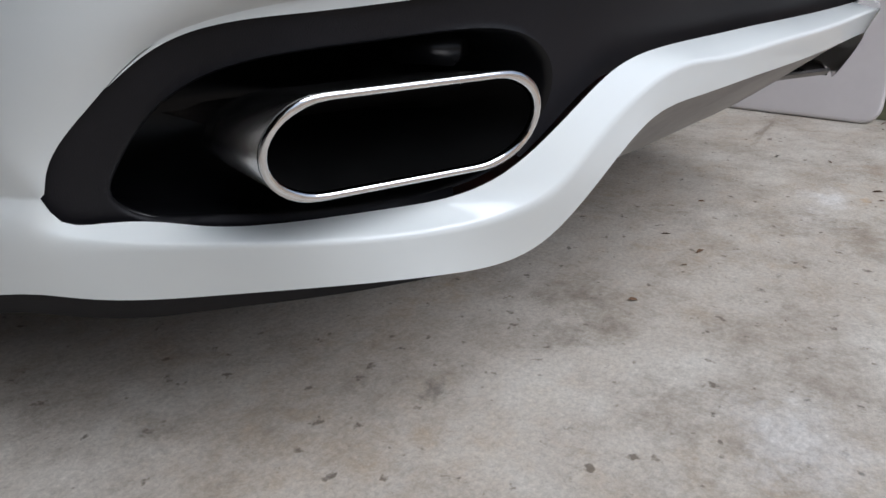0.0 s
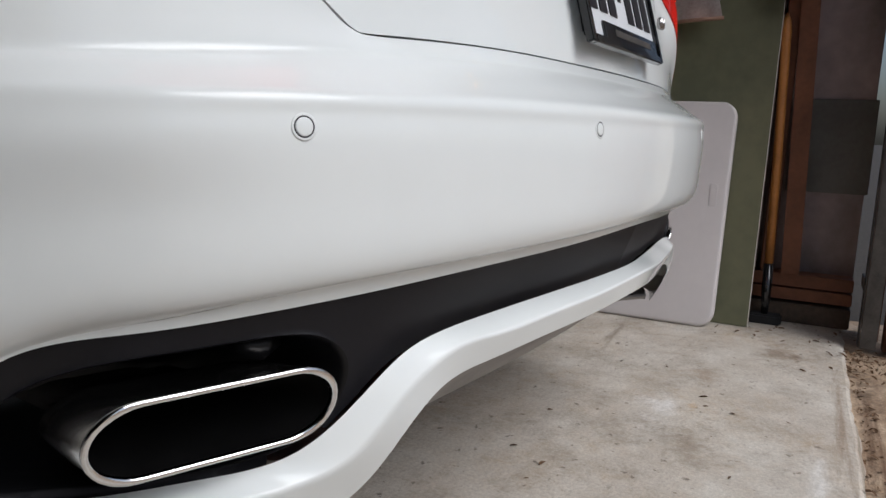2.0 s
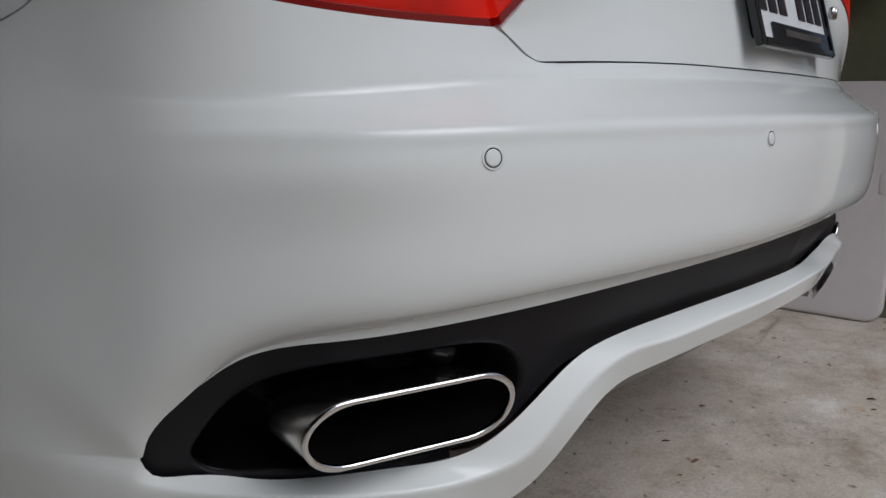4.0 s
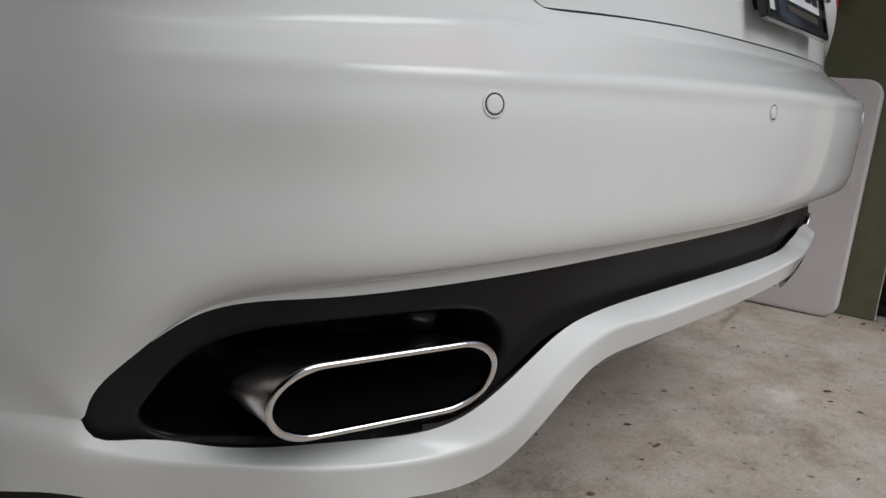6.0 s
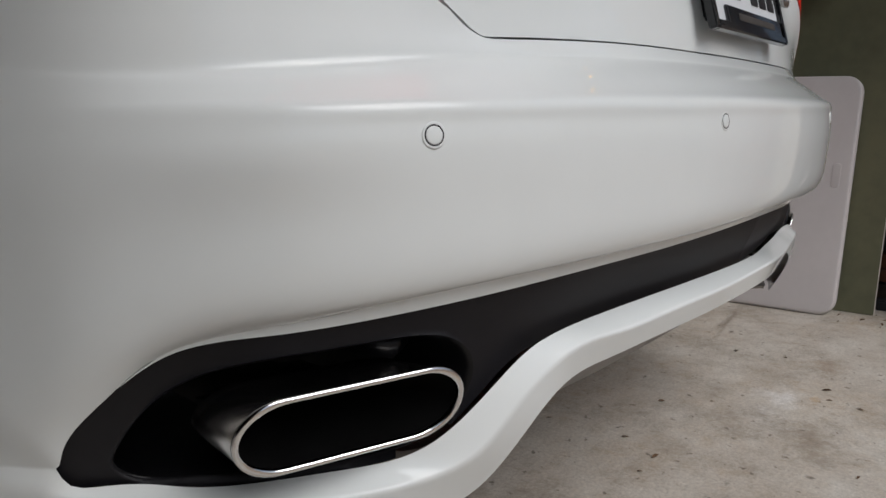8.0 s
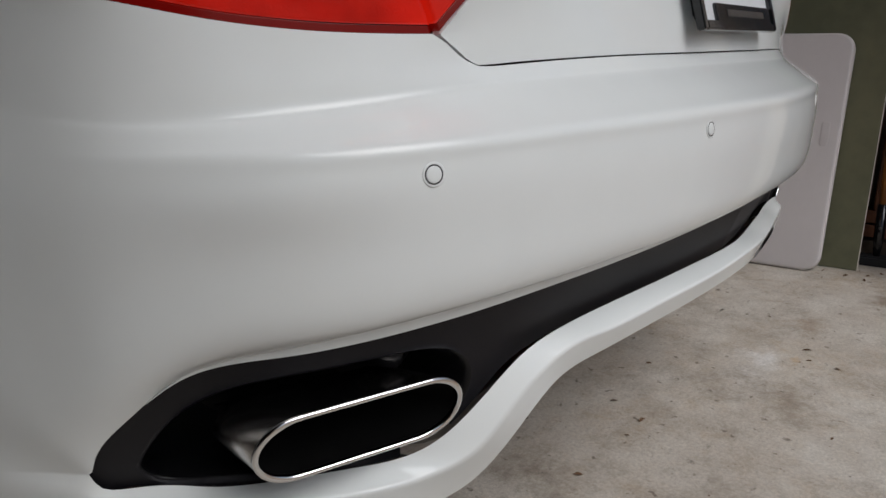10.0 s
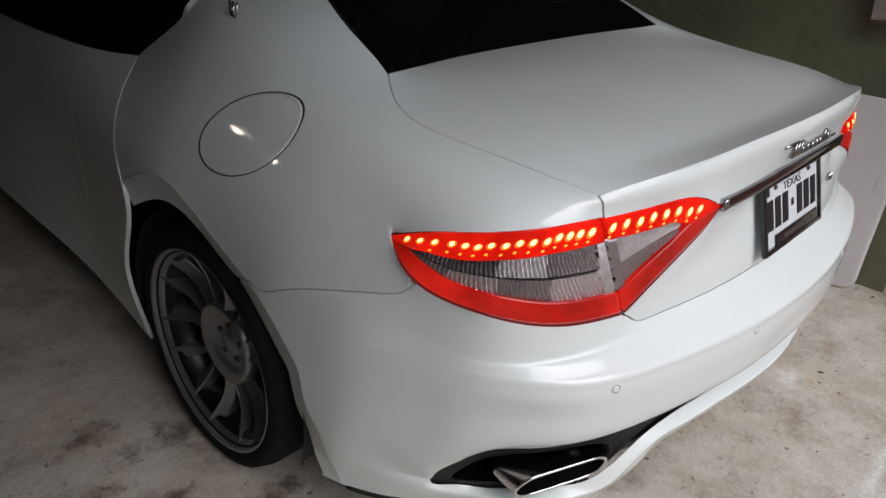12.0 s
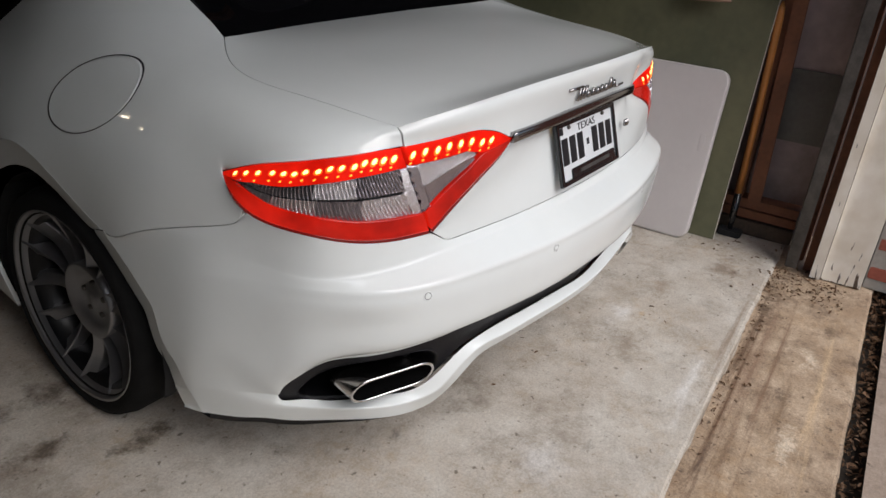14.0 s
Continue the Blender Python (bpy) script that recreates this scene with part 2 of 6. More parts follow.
APRON = concrete("weathered apron concrete", (0.56, 0.435, 0.31), (0.36, 0.255, 0.165), (0.11, 0.07, 0.045), 4.5, (0.42, 0.27, 0.14), [
    (0.75, -0.30, 0.95, 0.06, (0.10, 0.055, 0.03), 0.85), (1.15, -0.28, 0.35, 0.10, (0.08, 0.05, 0.03), 0.8), (0.45, -0.50, 0.5, 0.06, (0.16, 0.10, 0.055), 0.7),
    (1.25, -0.45, 0.22, 0.12, (0.12, 0.075, 0.045), 0.7), (0.1, -0.42, 0.4, 0.07, (0.14, 0.085, 0.045), 0.7), (0.35, -0.345, 1.6, 0.035, (0.12, 0.065, 0.035), 0.95), (0.65, -0.36, 1.3, 0.075, (0.20, 0.125, 0.08), 0.8),
    (0.60, -0.42, 1.4, 0.035, (0.17, 0.10, 0.06), 0.85), (0.5, -0.688, 1.8, 0.016, (0.20, 0.15, 0.10), 0.8), (0.6, -0.58, 1.2, 0.05, (0.55, 0.40, 0.24), 0.6), (0.85, -0.50, 0.16, 0.07, (0.66, 0.57, 0.45), 0.7), (0.30, -0.55, 0.22, 0.06, (0.64, 0.55, 0.43), 0.7), (0.55, -0.47, 0.10, 0.05, (0.09, 0.06, 0.04), 0.7),
    (1.10, -0.52, 0.15, 0.06, (0.10, 0.065, 0.04), 0.7), (0.05, -0.37, 0.30, 0.045, (0.09, 0.055, 0.035), 0.8)], 0.9, 0.48)
DRIVE = concrete("driveway concrete", (0.44, 0.35, 0.28), (0.34, 0.265, 0.205), (0.16, 0.12, 0.09), 3.0, (0.36, 0.26, 0.18))


def peeling():
    """Cream paint that has flaked off in upright slivers, most of all at the rotten foot, down to grey wood."""
    mat = bpy.data.materials.new("peeling cream paint")
    mat.use_nodes = True
    n, l = mat.node_tree.nodes, mat.node_tree.links
    p, co = n["Principled BSDF"], n.new("ShaderNodeTexCoord")
    mp, flake, tone, sep, low, add, cut_, mix_ = [n.new(k) for k in ("ShaderNodeMapping", "ShaderNodeTexNoise", "ShaderNodeTexNoise", "ShaderNodeSeparateXYZ", "ShaderNodeMapRange", "ShaderNodeMath", "ShaderNodeValToRGB", "ShaderNodeMix")]
    mp.inputs["Scale"].default_value = (60, 60, 7)
    l.new(co.outputs["Object"], mp.inputs["Vector"]), l.new(mp.outputs["Vector"], flake.inputs["Vector"])
    flake.inputs["Scale"].default_value, flake.inputs["Detail"].default_value = 1.0, 6
    l.new(co.outputs["Object"], tone.inputs["Vector"]), l.new(co.outputs["Object"], sep.inputs[0])
    tone.inputs["Scale"].default_value, tone.inputs["Detail"].default_value = 9, 8
    l.new(sep.outputs["Z"], low.inputs["Value"])
    low.inputs["From Min"].default_value, low.inputs["From Max"].default_value = 0.0, 0.30
    low.inputs["To Min"].default_value, low.inputs["To Max"].default_value = 0.085, 0.0
    l.new(flake.outputs["Fac"], add.inputs[0]), l.new(low.outputs["Result"], add.inputs[1])
    cut_.color_ramp.elements[0].position, cut_.color_ramp.elements[1].position = 0.705, 0.72
    l.new(add.outputs[0], cut_.inputs["Fac"])
    paint = n.new("ShaderNodeValToRGB")
    paint.color_ramp.elements[0].position, paint.color_ramp.elements[1].position = 0.35, 0.65
    paint.color_ramp.elements[0].color, paint.color_ramp.elements[1].color = (0.76, 0.69, 0.58, 1), (0.88, 0.83, 0.74, 1)
    l.new(tone.outputs["Fac"], paint.inputs["Fac"])
    mix_.data_type = "RGBA"
    l.new(cut_.outputs["Color"], mix_.inputs[0]), l.new(paint.outputs["Color"], mix_.inputs[6])
    mix_.inputs[7].default_value = (0.09, 0.065, 0.045, 1)
    l.new(mix_.outputs[2], p.inputs["Base Color"])
    p.inputs["Roughness"].default_value = 0.6
    bp = n.new("ShaderNodeBump")
    bp.inputs["Strength"].default_value, bp.inputs["Distance"].default_value = 0.6, -0.002
    l.new(cut_.outputs["Color"], bp.inputs["Height"]), l.new(bp.outputs["Normal"], p.inputs["Normal"])
    return mat


PEELING = peeling()


def reflector(name, tone, fine, relief):
    """Faceted silver reflector behind the clear lamp lens: ribs and pillows in relief; tone paints a bright or dim
    reflection.
    """
    mat = bpy.data.materials.new(name)
    mat.use_nodes = True
    n, l = mat.node_tree.nodes, mat.node_tree.links
    p, co = n["Principled BSDF"], n.new("ShaderNodeTexCoord")
    p.inputs["Metallic"].default_value, p.inputs["Roughness"].default_value = 0.92, 0.20
    p.inputs["Coat Weight"].default_value = 0.2
    p.inputs["Base Color"].default_value = (*tone, 1)
    vo, bq = n.new("ShaderNodeTexNoise"), n.new("ShaderNodeBump")
    vo.inputs["Scale"].default_value, vo.inputs["Detail"].default_value = fine, 3
    l.new(co.outputs["Object"], vo.inputs["Vector"]), l.new(vo.outputs["Fac"], bq.inputs["Height"])
    bq.inputs["Strength"].default_value, bq.inputs["Distance"].default_value = relief, 0.004
    l.new(bq.outputs["Normal"], p.inputs["Normal"])
    return mat


# one silver reflector in two tones, for cells that reflect dim or bright
REFLECTOR = reflector("dim-toned ribbed lamp reflector", (0.44, 0.40, 0.43), 240, 0.22)
CELL = reflector("bright-toned stippled lamp reflector", (0.74, 0.71, 0.73), 420, 0.55)


# ---- building tools ----
def part(name, bm, mat, parent=None, label="", matrix=None, smooth=True):
    """Links a bmesh as one mesh object, under a thing or a part."""
    me = bpy.data.meshes.new(name)
    for f in bm.faces:
        f.smooth = smooth
    bm.to_mesh(me)
    bm.free()
    me.materials.append(mat)
    ob = new(name, me)
    if matrix:
        ob.matrix_world = matrix
    if parent:
        ob.parent = parent
    if label:
        ob["label"] = label
    return ob


def box(bm, x0, x1, y0, y1, z0, z1, bevel=0.0, m=None):
    r = bmesh.ops.create_cube(bm, size=1)
    v = r["verts"]
    bmesh.ops.scale(bm, vec=(x1 - x0, y1 - y0, z1 - z0), verts=v)
    bmesh.ops.translate(bm, vec=((x0 + x1) / 2, (y0 + y1) / 2, (z0 + z1) / 2), verts=v)
    if bevel:
        e = list({e for w in v for e in w.link_edges})
        v = list({w for f in bmesh.ops.bevel(bm, geom=e, offset=bevel, segments=2, affect="EDGES")["faces"] for w in f.verts} | {w for w in v if w.is_valid})
    if m:
        bmesh.ops.transform(bm, matrix=m, verts=v)
    return bm


def spline(t, pts, s):
    """Natural cubic spline through pts (n, ...) at t, read at s."""
    t, pts, s = np.asarray(t, float), np.asarray(pts, float), np.asarray(s, float)
    n, h = len(t), np.diff(t)
    a, r = np.eye(n), np.zeros_like(pts)
    for i in range(1, n - 1):
        a[i, i - 1:i + 2] = h[i - 1], 2 * (h[i - 1] + h[i]), h[i]
        r[i] = 6 * ((pts[i + 1] - pts[i]) / h[i] - (pts[i] - pts[i - 1]) / h[i - 1])
    m = np.linalg.solve(a, r.reshape(n, -1)).reshape(pts.shape)
    k = np.clip(np.searchsorted(t, s, side="right") - 1, 0, n - 2)
    tail = (1,) * (pts.ndim - 1)
    u, hh = (s - t[k]).reshape(-1, *tail), h[k].reshape(-1, *tail)
    return (m[k] * (hh - u) ** 3 + m[k + 1] * u ** 3) / (6 * hh) + (pts[k] / hh - m[k] * hh / 6) * (hh - u) + (pts[k + 1] / hh - m[k + 1] * hh / 6) * u


def knots(pts):
    """Parameters by mean chord along the first axis of a control grid."""
    d = np.linalg.norm(np.diff(pts, axis=0), axis=-1)
    d = d.mean(axis=tuple(range(1, d.ndim))) if d.ndim > 1 else d
    return np.r_[0, np.cumsum(np.maximum(d, 1e-4))]


def surface(ctrl, nv, nu):
    """A smooth grid (nv, nu, 3) through a control grid of rows and columns."""
    c = np.asarray(ctrl, float)
    t = knots(c)
    c = spline(t, c, np.linspace(0, t[-1], nv)) if len(c) > 2 else c[0] + np.linspace(0, 1, nv)[:, None, None] * (c[1] - c[0])
    c = c.transpose(1, 0, 2)
    t = knots(c)
    return spline(t, c, np.linspace(0, t[-1], nu)).transpose(1, 0, 2)


def mirrored(rows):
    """Rows that run from the middle (x = 0) outwards, carried on to the other side."""
    return [[(-x, y, z) for x, y, z in r[:0:-1]] + list(r) for r in rows]


def flip(g):
    return np.asarray(g) * (-1, 1, 1)


HEART = np.array((0.0, 2.2, 0.6))


def sheet(bm, g, gap=0.0, depth=0.0, crisp=True):
    """Adds a grid as faces; its rim is drawn in by gap and turned inwards by depth."""
    g = np.array(g, float)
    if gap:
        for a, b in (((0,), (1,)), ((-1,), (-2,))):
            for ax in (0, 1):
                e, i = (g[a[0]], g[b[0]]) if ax == 0 else (g[:, a[0]], g[:, b[0]])
                d = i - e
                e += d / np.maximum(np.linalg.norm(d, axis=-1, keepdims=True), 1e-6) * np.minimum(gap, 0.4 * np.linalg.norm(d, axis=-1, keepdims=True))
    nv, nu = g.shape[:2]
    du, dv = np.gradient(g, axis=1), np.gradient(g, axis=0)
    nrm = np.cross(du, dv)
    nrm /= np.maximum(np.linalg.norm(nrm, axis=-1, keepdims=True), 1e-9)
    turned = (nrm * (g - HEART)).sum() < 0
    if turned:
        nrm = -nrm
    vs = [[bm.verts.new(p) for p in row] for row in g]
    for j in range(nv - 1):
        for i in range(nu - 1):
            q = (vs[j][i], vs[j][i + 1], vs[j + 1][i + 1], vs[j + 1][i])
            try:
                bm.faces.new(q[::-1] if turned else q)
            except ValueError:
                pass
    if depth:
        rim = [(0, i) for i in range(nu)] + [(j, nu - 1) for j in range(1, nv)] + [(nv - 1, i) for i in range(nu - 2, -1, -1)] + [(j, 0) for j in range(nv - 2, 0, -1)]
        inner = [bm.verts.new(g[j, i] - nrm[j, i] * depth) for j, i in rim]
        for k in range(len(rim)):
            a, b = rim[k], rim[(k + 1) % len(rim)]
            q = (vs[a[0]][a[1]], vs[b[0]][b[1]], inner[(k + 1) % len(rim)], inner[k])
            bm.faces.new(q if turned else q[::-1])
            bm.edges.get(q[:2]).smooth = not crisp
    return bm


def tube(bm, pts, r, n=10, closed=False, squash=1.0):
    """A round bar along a polyline; r may be one radius or one for each point."""
    pts = [Vector(p) for p in pts]
    rs = r if isinstance(r, (list, tuple)) else [r] * len(pts)
    rings, up = [], Vector((0, 0, 1))
    for i, p in enumerate(pts):
        a, b = pts[i - 1] if (i or closed) else p, pts[(i + 1) % len(pts)] if (i + 1 < len(pts) or closed) else p
        d = (b - a).normalized()
        side = d.cross(up) if abs(d.z) < 0.95 else d.cross(Vector((0, 1, 0)))
        side.normalize()
        top = side.cross(d)
        rings.append([bm.verts.new(p + rs[i] * (math.cos(k * math.tau / n) * side + squash * math.sin(k * math.tau / n) * top)) for k in range(n)])
    m = len(rings)
    for i in range(m if closed else m - 1):
        for k in range(n):
            a, b = rings[i], rings[(i + 1) % m]
            bm.faces.new((a[k], a[(k + 1) % n], b[(k + 1) % n], b[k]))
    if not closed:
        bm.faces.new(rings[0][::-1]), bm.faces.new(rings[-1])
    return bm


def lathe(bm, profile, n=48):
    """Turns a profile of (offset along the axis, radius) round the axis."""
    rings = []
    for o, r in profile:
        rings.append([bm.verts.new((o, r * math.cos(k * math.tau / n), r * math.sin(k * math.tau / n))) for k in range(n)])
    for a, b in zip(rings, rings[1:]):
        for k in range(n):
            bm.faces.new((a[k], a[(k + 1) % n], b[(k + 1) % n], b[k]))
    return bm


def tidy(bm, dist=0.0006):
    bmesh.ops.remove_doubles(bm, verts=bm.verts, dist=dist)
    return bm


# ---- garage: its own axes, turned a little against the car ----
G = pose(1.45, -0.207, 0, 0, 0, 4.6)


def gpart(name, bm, mat, parent=None, label="", smooth=False):
    bmesh.ops.transform(bm, matrix=G, verts=bm.verts)
    return part(name, bm, mat, parent, label, smooth=smooth)


def structure(name, bm, mat, label, category):
    return tagged(gpart(name, bm, mat), label, category, kind="structure")


bm = bmesh.new()
bmesh.ops.create_grid(bm, x_segments=8, y_segments=8, size=400)
bmesh.ops.translate(bm, vec=(0, 0, -0.08), verts=bm.verts)
structure("ground", bm, SOIL, "dark bare soil with dead leaves round the paving", "ground")


def slab(name, x0, x1, y0, y1, top, mat, label, category, ragged=0.0, side=1, thick=0.2):
    """A cast slab whose open edge (towards -y if side is -1) is worn and uneven."""
    bm = bmesh.new()
    n = 160 if ragged else 8
    xs = [x0 + (x1 - x0) * k / n for k in range(n + 1)]
    wob = lambda x, s: ragged * (noise.noise((x * 3.1, s, 0)) + 0.6 * noise.noise((x * 13, s, 4)) + 0.3 * noise.noise((x * 40, s, 8)))
    rows = [(y1, 0.0, 0), (y0 + 0.05, 0.0, 0), (y0 + 0.012, -0.002, 0.6), (y0, -0.010, 1.0), (y0 - 0.004, -thick, 0.8)]
    grid = [[bm.verts.new((x, y + k * wob(x, 2), top + dz + (0.003 * noise.noise((x * 9, y * 9, 1)) if k else 0))) for x in xs] for y, dz, k in rows]
    for a, b in zip(grid, grid[1:]):
        for k in range(n):
            bm.faces.new((a[k], b[k], b[k + 1], a[k + 1]))
    return structure(name, bm, mat, label, category)


slab("floor", -6.0, 0.7, 0.0, 7.5, 0.0, SLAB, "stained grey concrete garage floor slab with worn edge, left shade painted in", "floor", 0.012)
slab("pavement", -6.0, 0.60, -0.402, 0.03, -0.022, APRON, "brown weathered concrete apron strip before the garage slab", "apron", 0.008)
slab("road", -6.5, 4.0, -14.0, -0.465, -0.018, DRIVE, "pale pinkish brown concrete driveway slab", "driveway")

# dead leaves in the joint and small litter on the floor
bm = bmesh.new()
rnd = random.Random(5)


def leaf(bm, x, y, z, size, rnd, flat=0.5):
    m = Matrix.Translation((x, y, z)) @ Euler((rnd.uniform(-flat, flat), rnd.uniform(-flat, flat), rnd.uniform(0, 6.28))).to_matrix().to_4x4()
    c = rnd.uniform(0.1, 0.35) * size
    pts = [(-size, 0, 0), (-0.3 * size, 0.42 * size, c), (0.5 * size, 0.3 * size, c), (size, 0, 0.2 * c), (0.5 * size, -0.3 * size, c), (-0.3 * size, -0.42 * size, c)]
    v = [bm.verts.new(m @ Vector(p)) for p in pts]
    mid = bm.verts.new(m @ Vector((0.1 * size, 0, 0)))
    for k in range(6):
        bm.faces.new((v[k], v[(k + 1) % 6], mid))


for k in range(900):
    leaf(bm, rnd.uniform(-3.2, 0.45), rnd.uniform(-0.462, -0.405), rnd.uniform(-0.07, -0.022), rnd.uniform(0.006, 0.017), rnd, 0.9)
tagged(gpart("leaf_litter", bm, LEAF), "dry brown leaves packed in the paving joint", "leaves", kind="stuff")
bm = bmesh.new()
for k in range(70):
    leaf(bm, rnd.uniform(-1.3, 0.12), rnd.gauss(-0.03, 0.03), -0.018, rnd.uniform(0.004, 0.012), rnd, 0.4)
for k in range(60):
    leaf(bm, rnd.uniform(-0.2, 0.2), rnd.uniform(-0.2, 0.1), 0.002 if k % 2 else -0.016, rnd.uniform(0.004, 0.011), rnd, 0.4)
for k in range(16):
    leaf(bm, rnd.uniform(-1.6, 0.1), rnd.uniform(0.02, 0.7), 0.002, rnd.uniform(0.004, 0.013), rnd, 0.3)
for k in range(260):
    leaf(bm, rnd.uniform(-0.12, 0.14) - abs(rnd.gauss(0, 0.06)), rnd.uniform(-0.30, 0.02), -0.016 if k % 3 else -0.010, rnd.uniform(0.003, 0.012), rnd, 0.8)
for k in range(160):
    leaf(bm, rnd.uniform(-2.2, 0.1), rnd.gauss(-0.022, 0.014), -0.018, rnd.uniform(0.002, 0.008), rnd, 0.9)
for k in range(40):
    leaf(bm, rnd.uniform(0.0, 0.33), rnd.uniform(0.0, 0.40), 0.003, rnd.uniform(0.004, 0.012), rnd, 0.5)
tagged(gpart("floor_litter", bm, LEAF), "scattered bits of dry leaf and dirt on concrete", "litter", kind="stuff")

# walls: stud wall beside the car, far wall, side wall, front wall with the door opening, ceiling
bm = box(bmesh.new(), 0.44, 0.55, -0.02, 7.5, 0.0, 2.86)
structure("wall_east", bm, PAPER, "open stud wall lined with faded pinkish paper", "wall")
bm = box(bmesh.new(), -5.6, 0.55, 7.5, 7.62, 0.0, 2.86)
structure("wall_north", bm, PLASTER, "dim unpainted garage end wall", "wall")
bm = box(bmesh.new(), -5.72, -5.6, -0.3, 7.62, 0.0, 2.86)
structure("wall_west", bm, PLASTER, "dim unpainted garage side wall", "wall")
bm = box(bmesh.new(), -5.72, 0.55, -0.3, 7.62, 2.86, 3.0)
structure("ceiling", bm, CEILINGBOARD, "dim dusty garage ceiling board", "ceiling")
# unseen header and wall stub, added and placed to shape the light coming in
bm = box(bmesh.new(), -5.72, 0.1, -0.3, -0.16, 2.55, 2.86)
structure("wall_south_header", bm, TRIMPAINT, "unseen header above the door opening, height set to let light in", "wall")
bm = box(bmesh.new(), -5.6, -3.40, -0.3, -0.16, 0.0, 2.55)
structure("wall_south", bm, PLASTER, "unseen short wall beside the door opening, added to shade the left floor", "wall")


# framing: sill plate, blocking, studs
frame_wall = tagged(new("stud_framing"), "dark old timber studs and sill plates of the wall", "framing", kind="structure")
part_box = lambda name, mat, parent, bev, *b: gpart(name, box(bmesh.new(), *b, bev), mat, parent)
part_box("curb", WOOD_DIRTY, frame_wall, 0.004, 0.330, 0.438, -0.02, 7.4, 0.0, 0.07)
part_box("sill_plate", WOOD, frame_wall, 0.003, 0.338, 0.438, -0.02, 7.4, 0.082, 0.124)
part_box("sill_plate", WOOD, frame_wall, 0.003, 0.345, 0.437, -0.02, 7.4, 0.13, 0.175)
for k, y in enumerate((0.245, 0.72, 1.2, 1.65, 2.1, 2.55, 3.0, 3.5, 4.0, 4.5, 5.0, 5.5, 6.0, 6.5, 7.0)):
    part_box("stud", WOOD, frame_wall, 0.003, 0.350, 0.437, y, y + 0.042, 0.177, 2.6)
part_box("stud", WOOD, frame_wall, 0.003, 0.20, 0.437, -0.10, -0.062, 0.0, 2.6)

# grey patch of board between the studs, with hanging bits behind
tagged(part_box("wall_patch", material("dull grey patch board", (0.16, 0.155, 0.14), 0.8, vary=0.3, scale=6), None, 0.002, 0.425, 0.438, -0.03, 0.235, 0.47, 0.80),
       "dull grey board patch set between wall studs", "board")

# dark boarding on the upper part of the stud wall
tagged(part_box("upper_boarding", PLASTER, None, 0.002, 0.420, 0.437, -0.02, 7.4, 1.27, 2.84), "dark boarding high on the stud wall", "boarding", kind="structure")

# door jamb: stop and casing with peeling paint, set before the brick corner
jamb = tagged(new("door_jamb"), "cream painted wooden door jamb with peeling rotten foot", "door jamb", kind="structure")


def board(name, x0, x1, y0, y1, z0, z1, mat, parent, seed):
    """An upright board with a ragged foot."""
    bm = bmesh.new()
    ny, nz = 14, 40
    for x in (x0, x1):
        g = [[bm.verts.new((x, y0 + (y1 - y0) * i / ny, (z0 + 0.022 * max(0, noise.noise((i * 0.9, seed, x)) + 0.15)) if j == 0 else z0 + (z1 - z0) * (j / nz) ** 1.6)) for i in range(ny + 1)] for j in range(nz + 1)]
        for a, b in zip(g, g[1:]):
            for i in range(ny):
                q = (a[i], a[i + 1], b[i + 1], b[i])
                bm.faces.new(q if x == x1 else q[::-1])
    bm.verts.ensure_lookup_table()
    bmesh.ops.bridge_loops(bm, edges=[e for e in bm.edges if e.is_boundary])
    return gpart(name, bm, mat, parent)


board("jamb_board", 0.100, 0.140, -0.350, -0.190, -0.018, 2.25, PEELING, jamb, 1)
board("door_stop", 0.078, 0.128, -0.188, -0.146, -0.016, 2.25, PEELING, jamb, 7)
tagged(part_box("trim_post", WOOD, None, 0.002, 0.142, 0.20, -0.345, -0.11, -0.015, 2.25), "dark wooden jack stud behind the jamb", "post", kind="structure")

# vertical door track of galvanized angle with bolt holes
track = tagged(new("door_track"), "galvanized steel garage door track bolted upright", "door track")
bm = box(bmesh.new(), 0.085, 0.089, -0.086, -0.040, 0.004, 2.3, 0.0008)
box(bm, 0.089, 0.150, -0.039, -0.035, 0.004, 2.3, 0.0008)
gpart("angle", bm, GALV, track)
for z in (0.03, 0.21, 0.24, 0.9, 1.02, 1.45):
    bm = bmesh.new()
    bmesh.ops.create_cone(bm, cap_ends=True, segments=8, radius1=0.007, radius2=0.006, depth=0.006, matrix=Matrix.Translation((0.083, -0.065, z)) @ Matrix.Rotation(radians(90), 4, "Y"))
    gpart("bolt", bm, GALV, track)
bm = box(bmesh.new(), 0.1, 0.2, -0.034, -0.030, 0.19, 0.23, 0.0008)
gpart("bracket", bm, GALV, track)

# brick corner outside the jamb
wall_brick = tagged(new("brick_wall"), "red brick house corner beyond the door jamb", "brick wall", kind="structure")
gpart("mortar", box(bmesh.new(), 0.152, 0.30, -1.25, -0.356, -0.02, 2.6), MORTAR, wall_brick)
brick_mesh = bpy.data.meshes.new("brick")
bm = box(bmesh.new(), -0.05, 0.05, -0.10, 0.10, -0.028, 0.028, 0.004)
bm.to_mesh(brick_mesh)
bm.free()
brick_mesh.materials.append(BRICK)
for row in range(30):
    for k in range(4):
        ob = new("brick", brick_mesh)
        ob.matrix_world = G @ Matrix.Translation((0.197 + rnd.uniform(-0.002, 0.002), -0.460 - k * 0.212 - 0.1 * (row % 2), 0.055 + row * 0.0685))
        ob.parent = wall_brick

# folding table leaning on its long edge
lean = Matrix.Translation((0.058, 0.405, 0.004)) @ Matrix.Rotation(radians(12.0), 4, "Y")


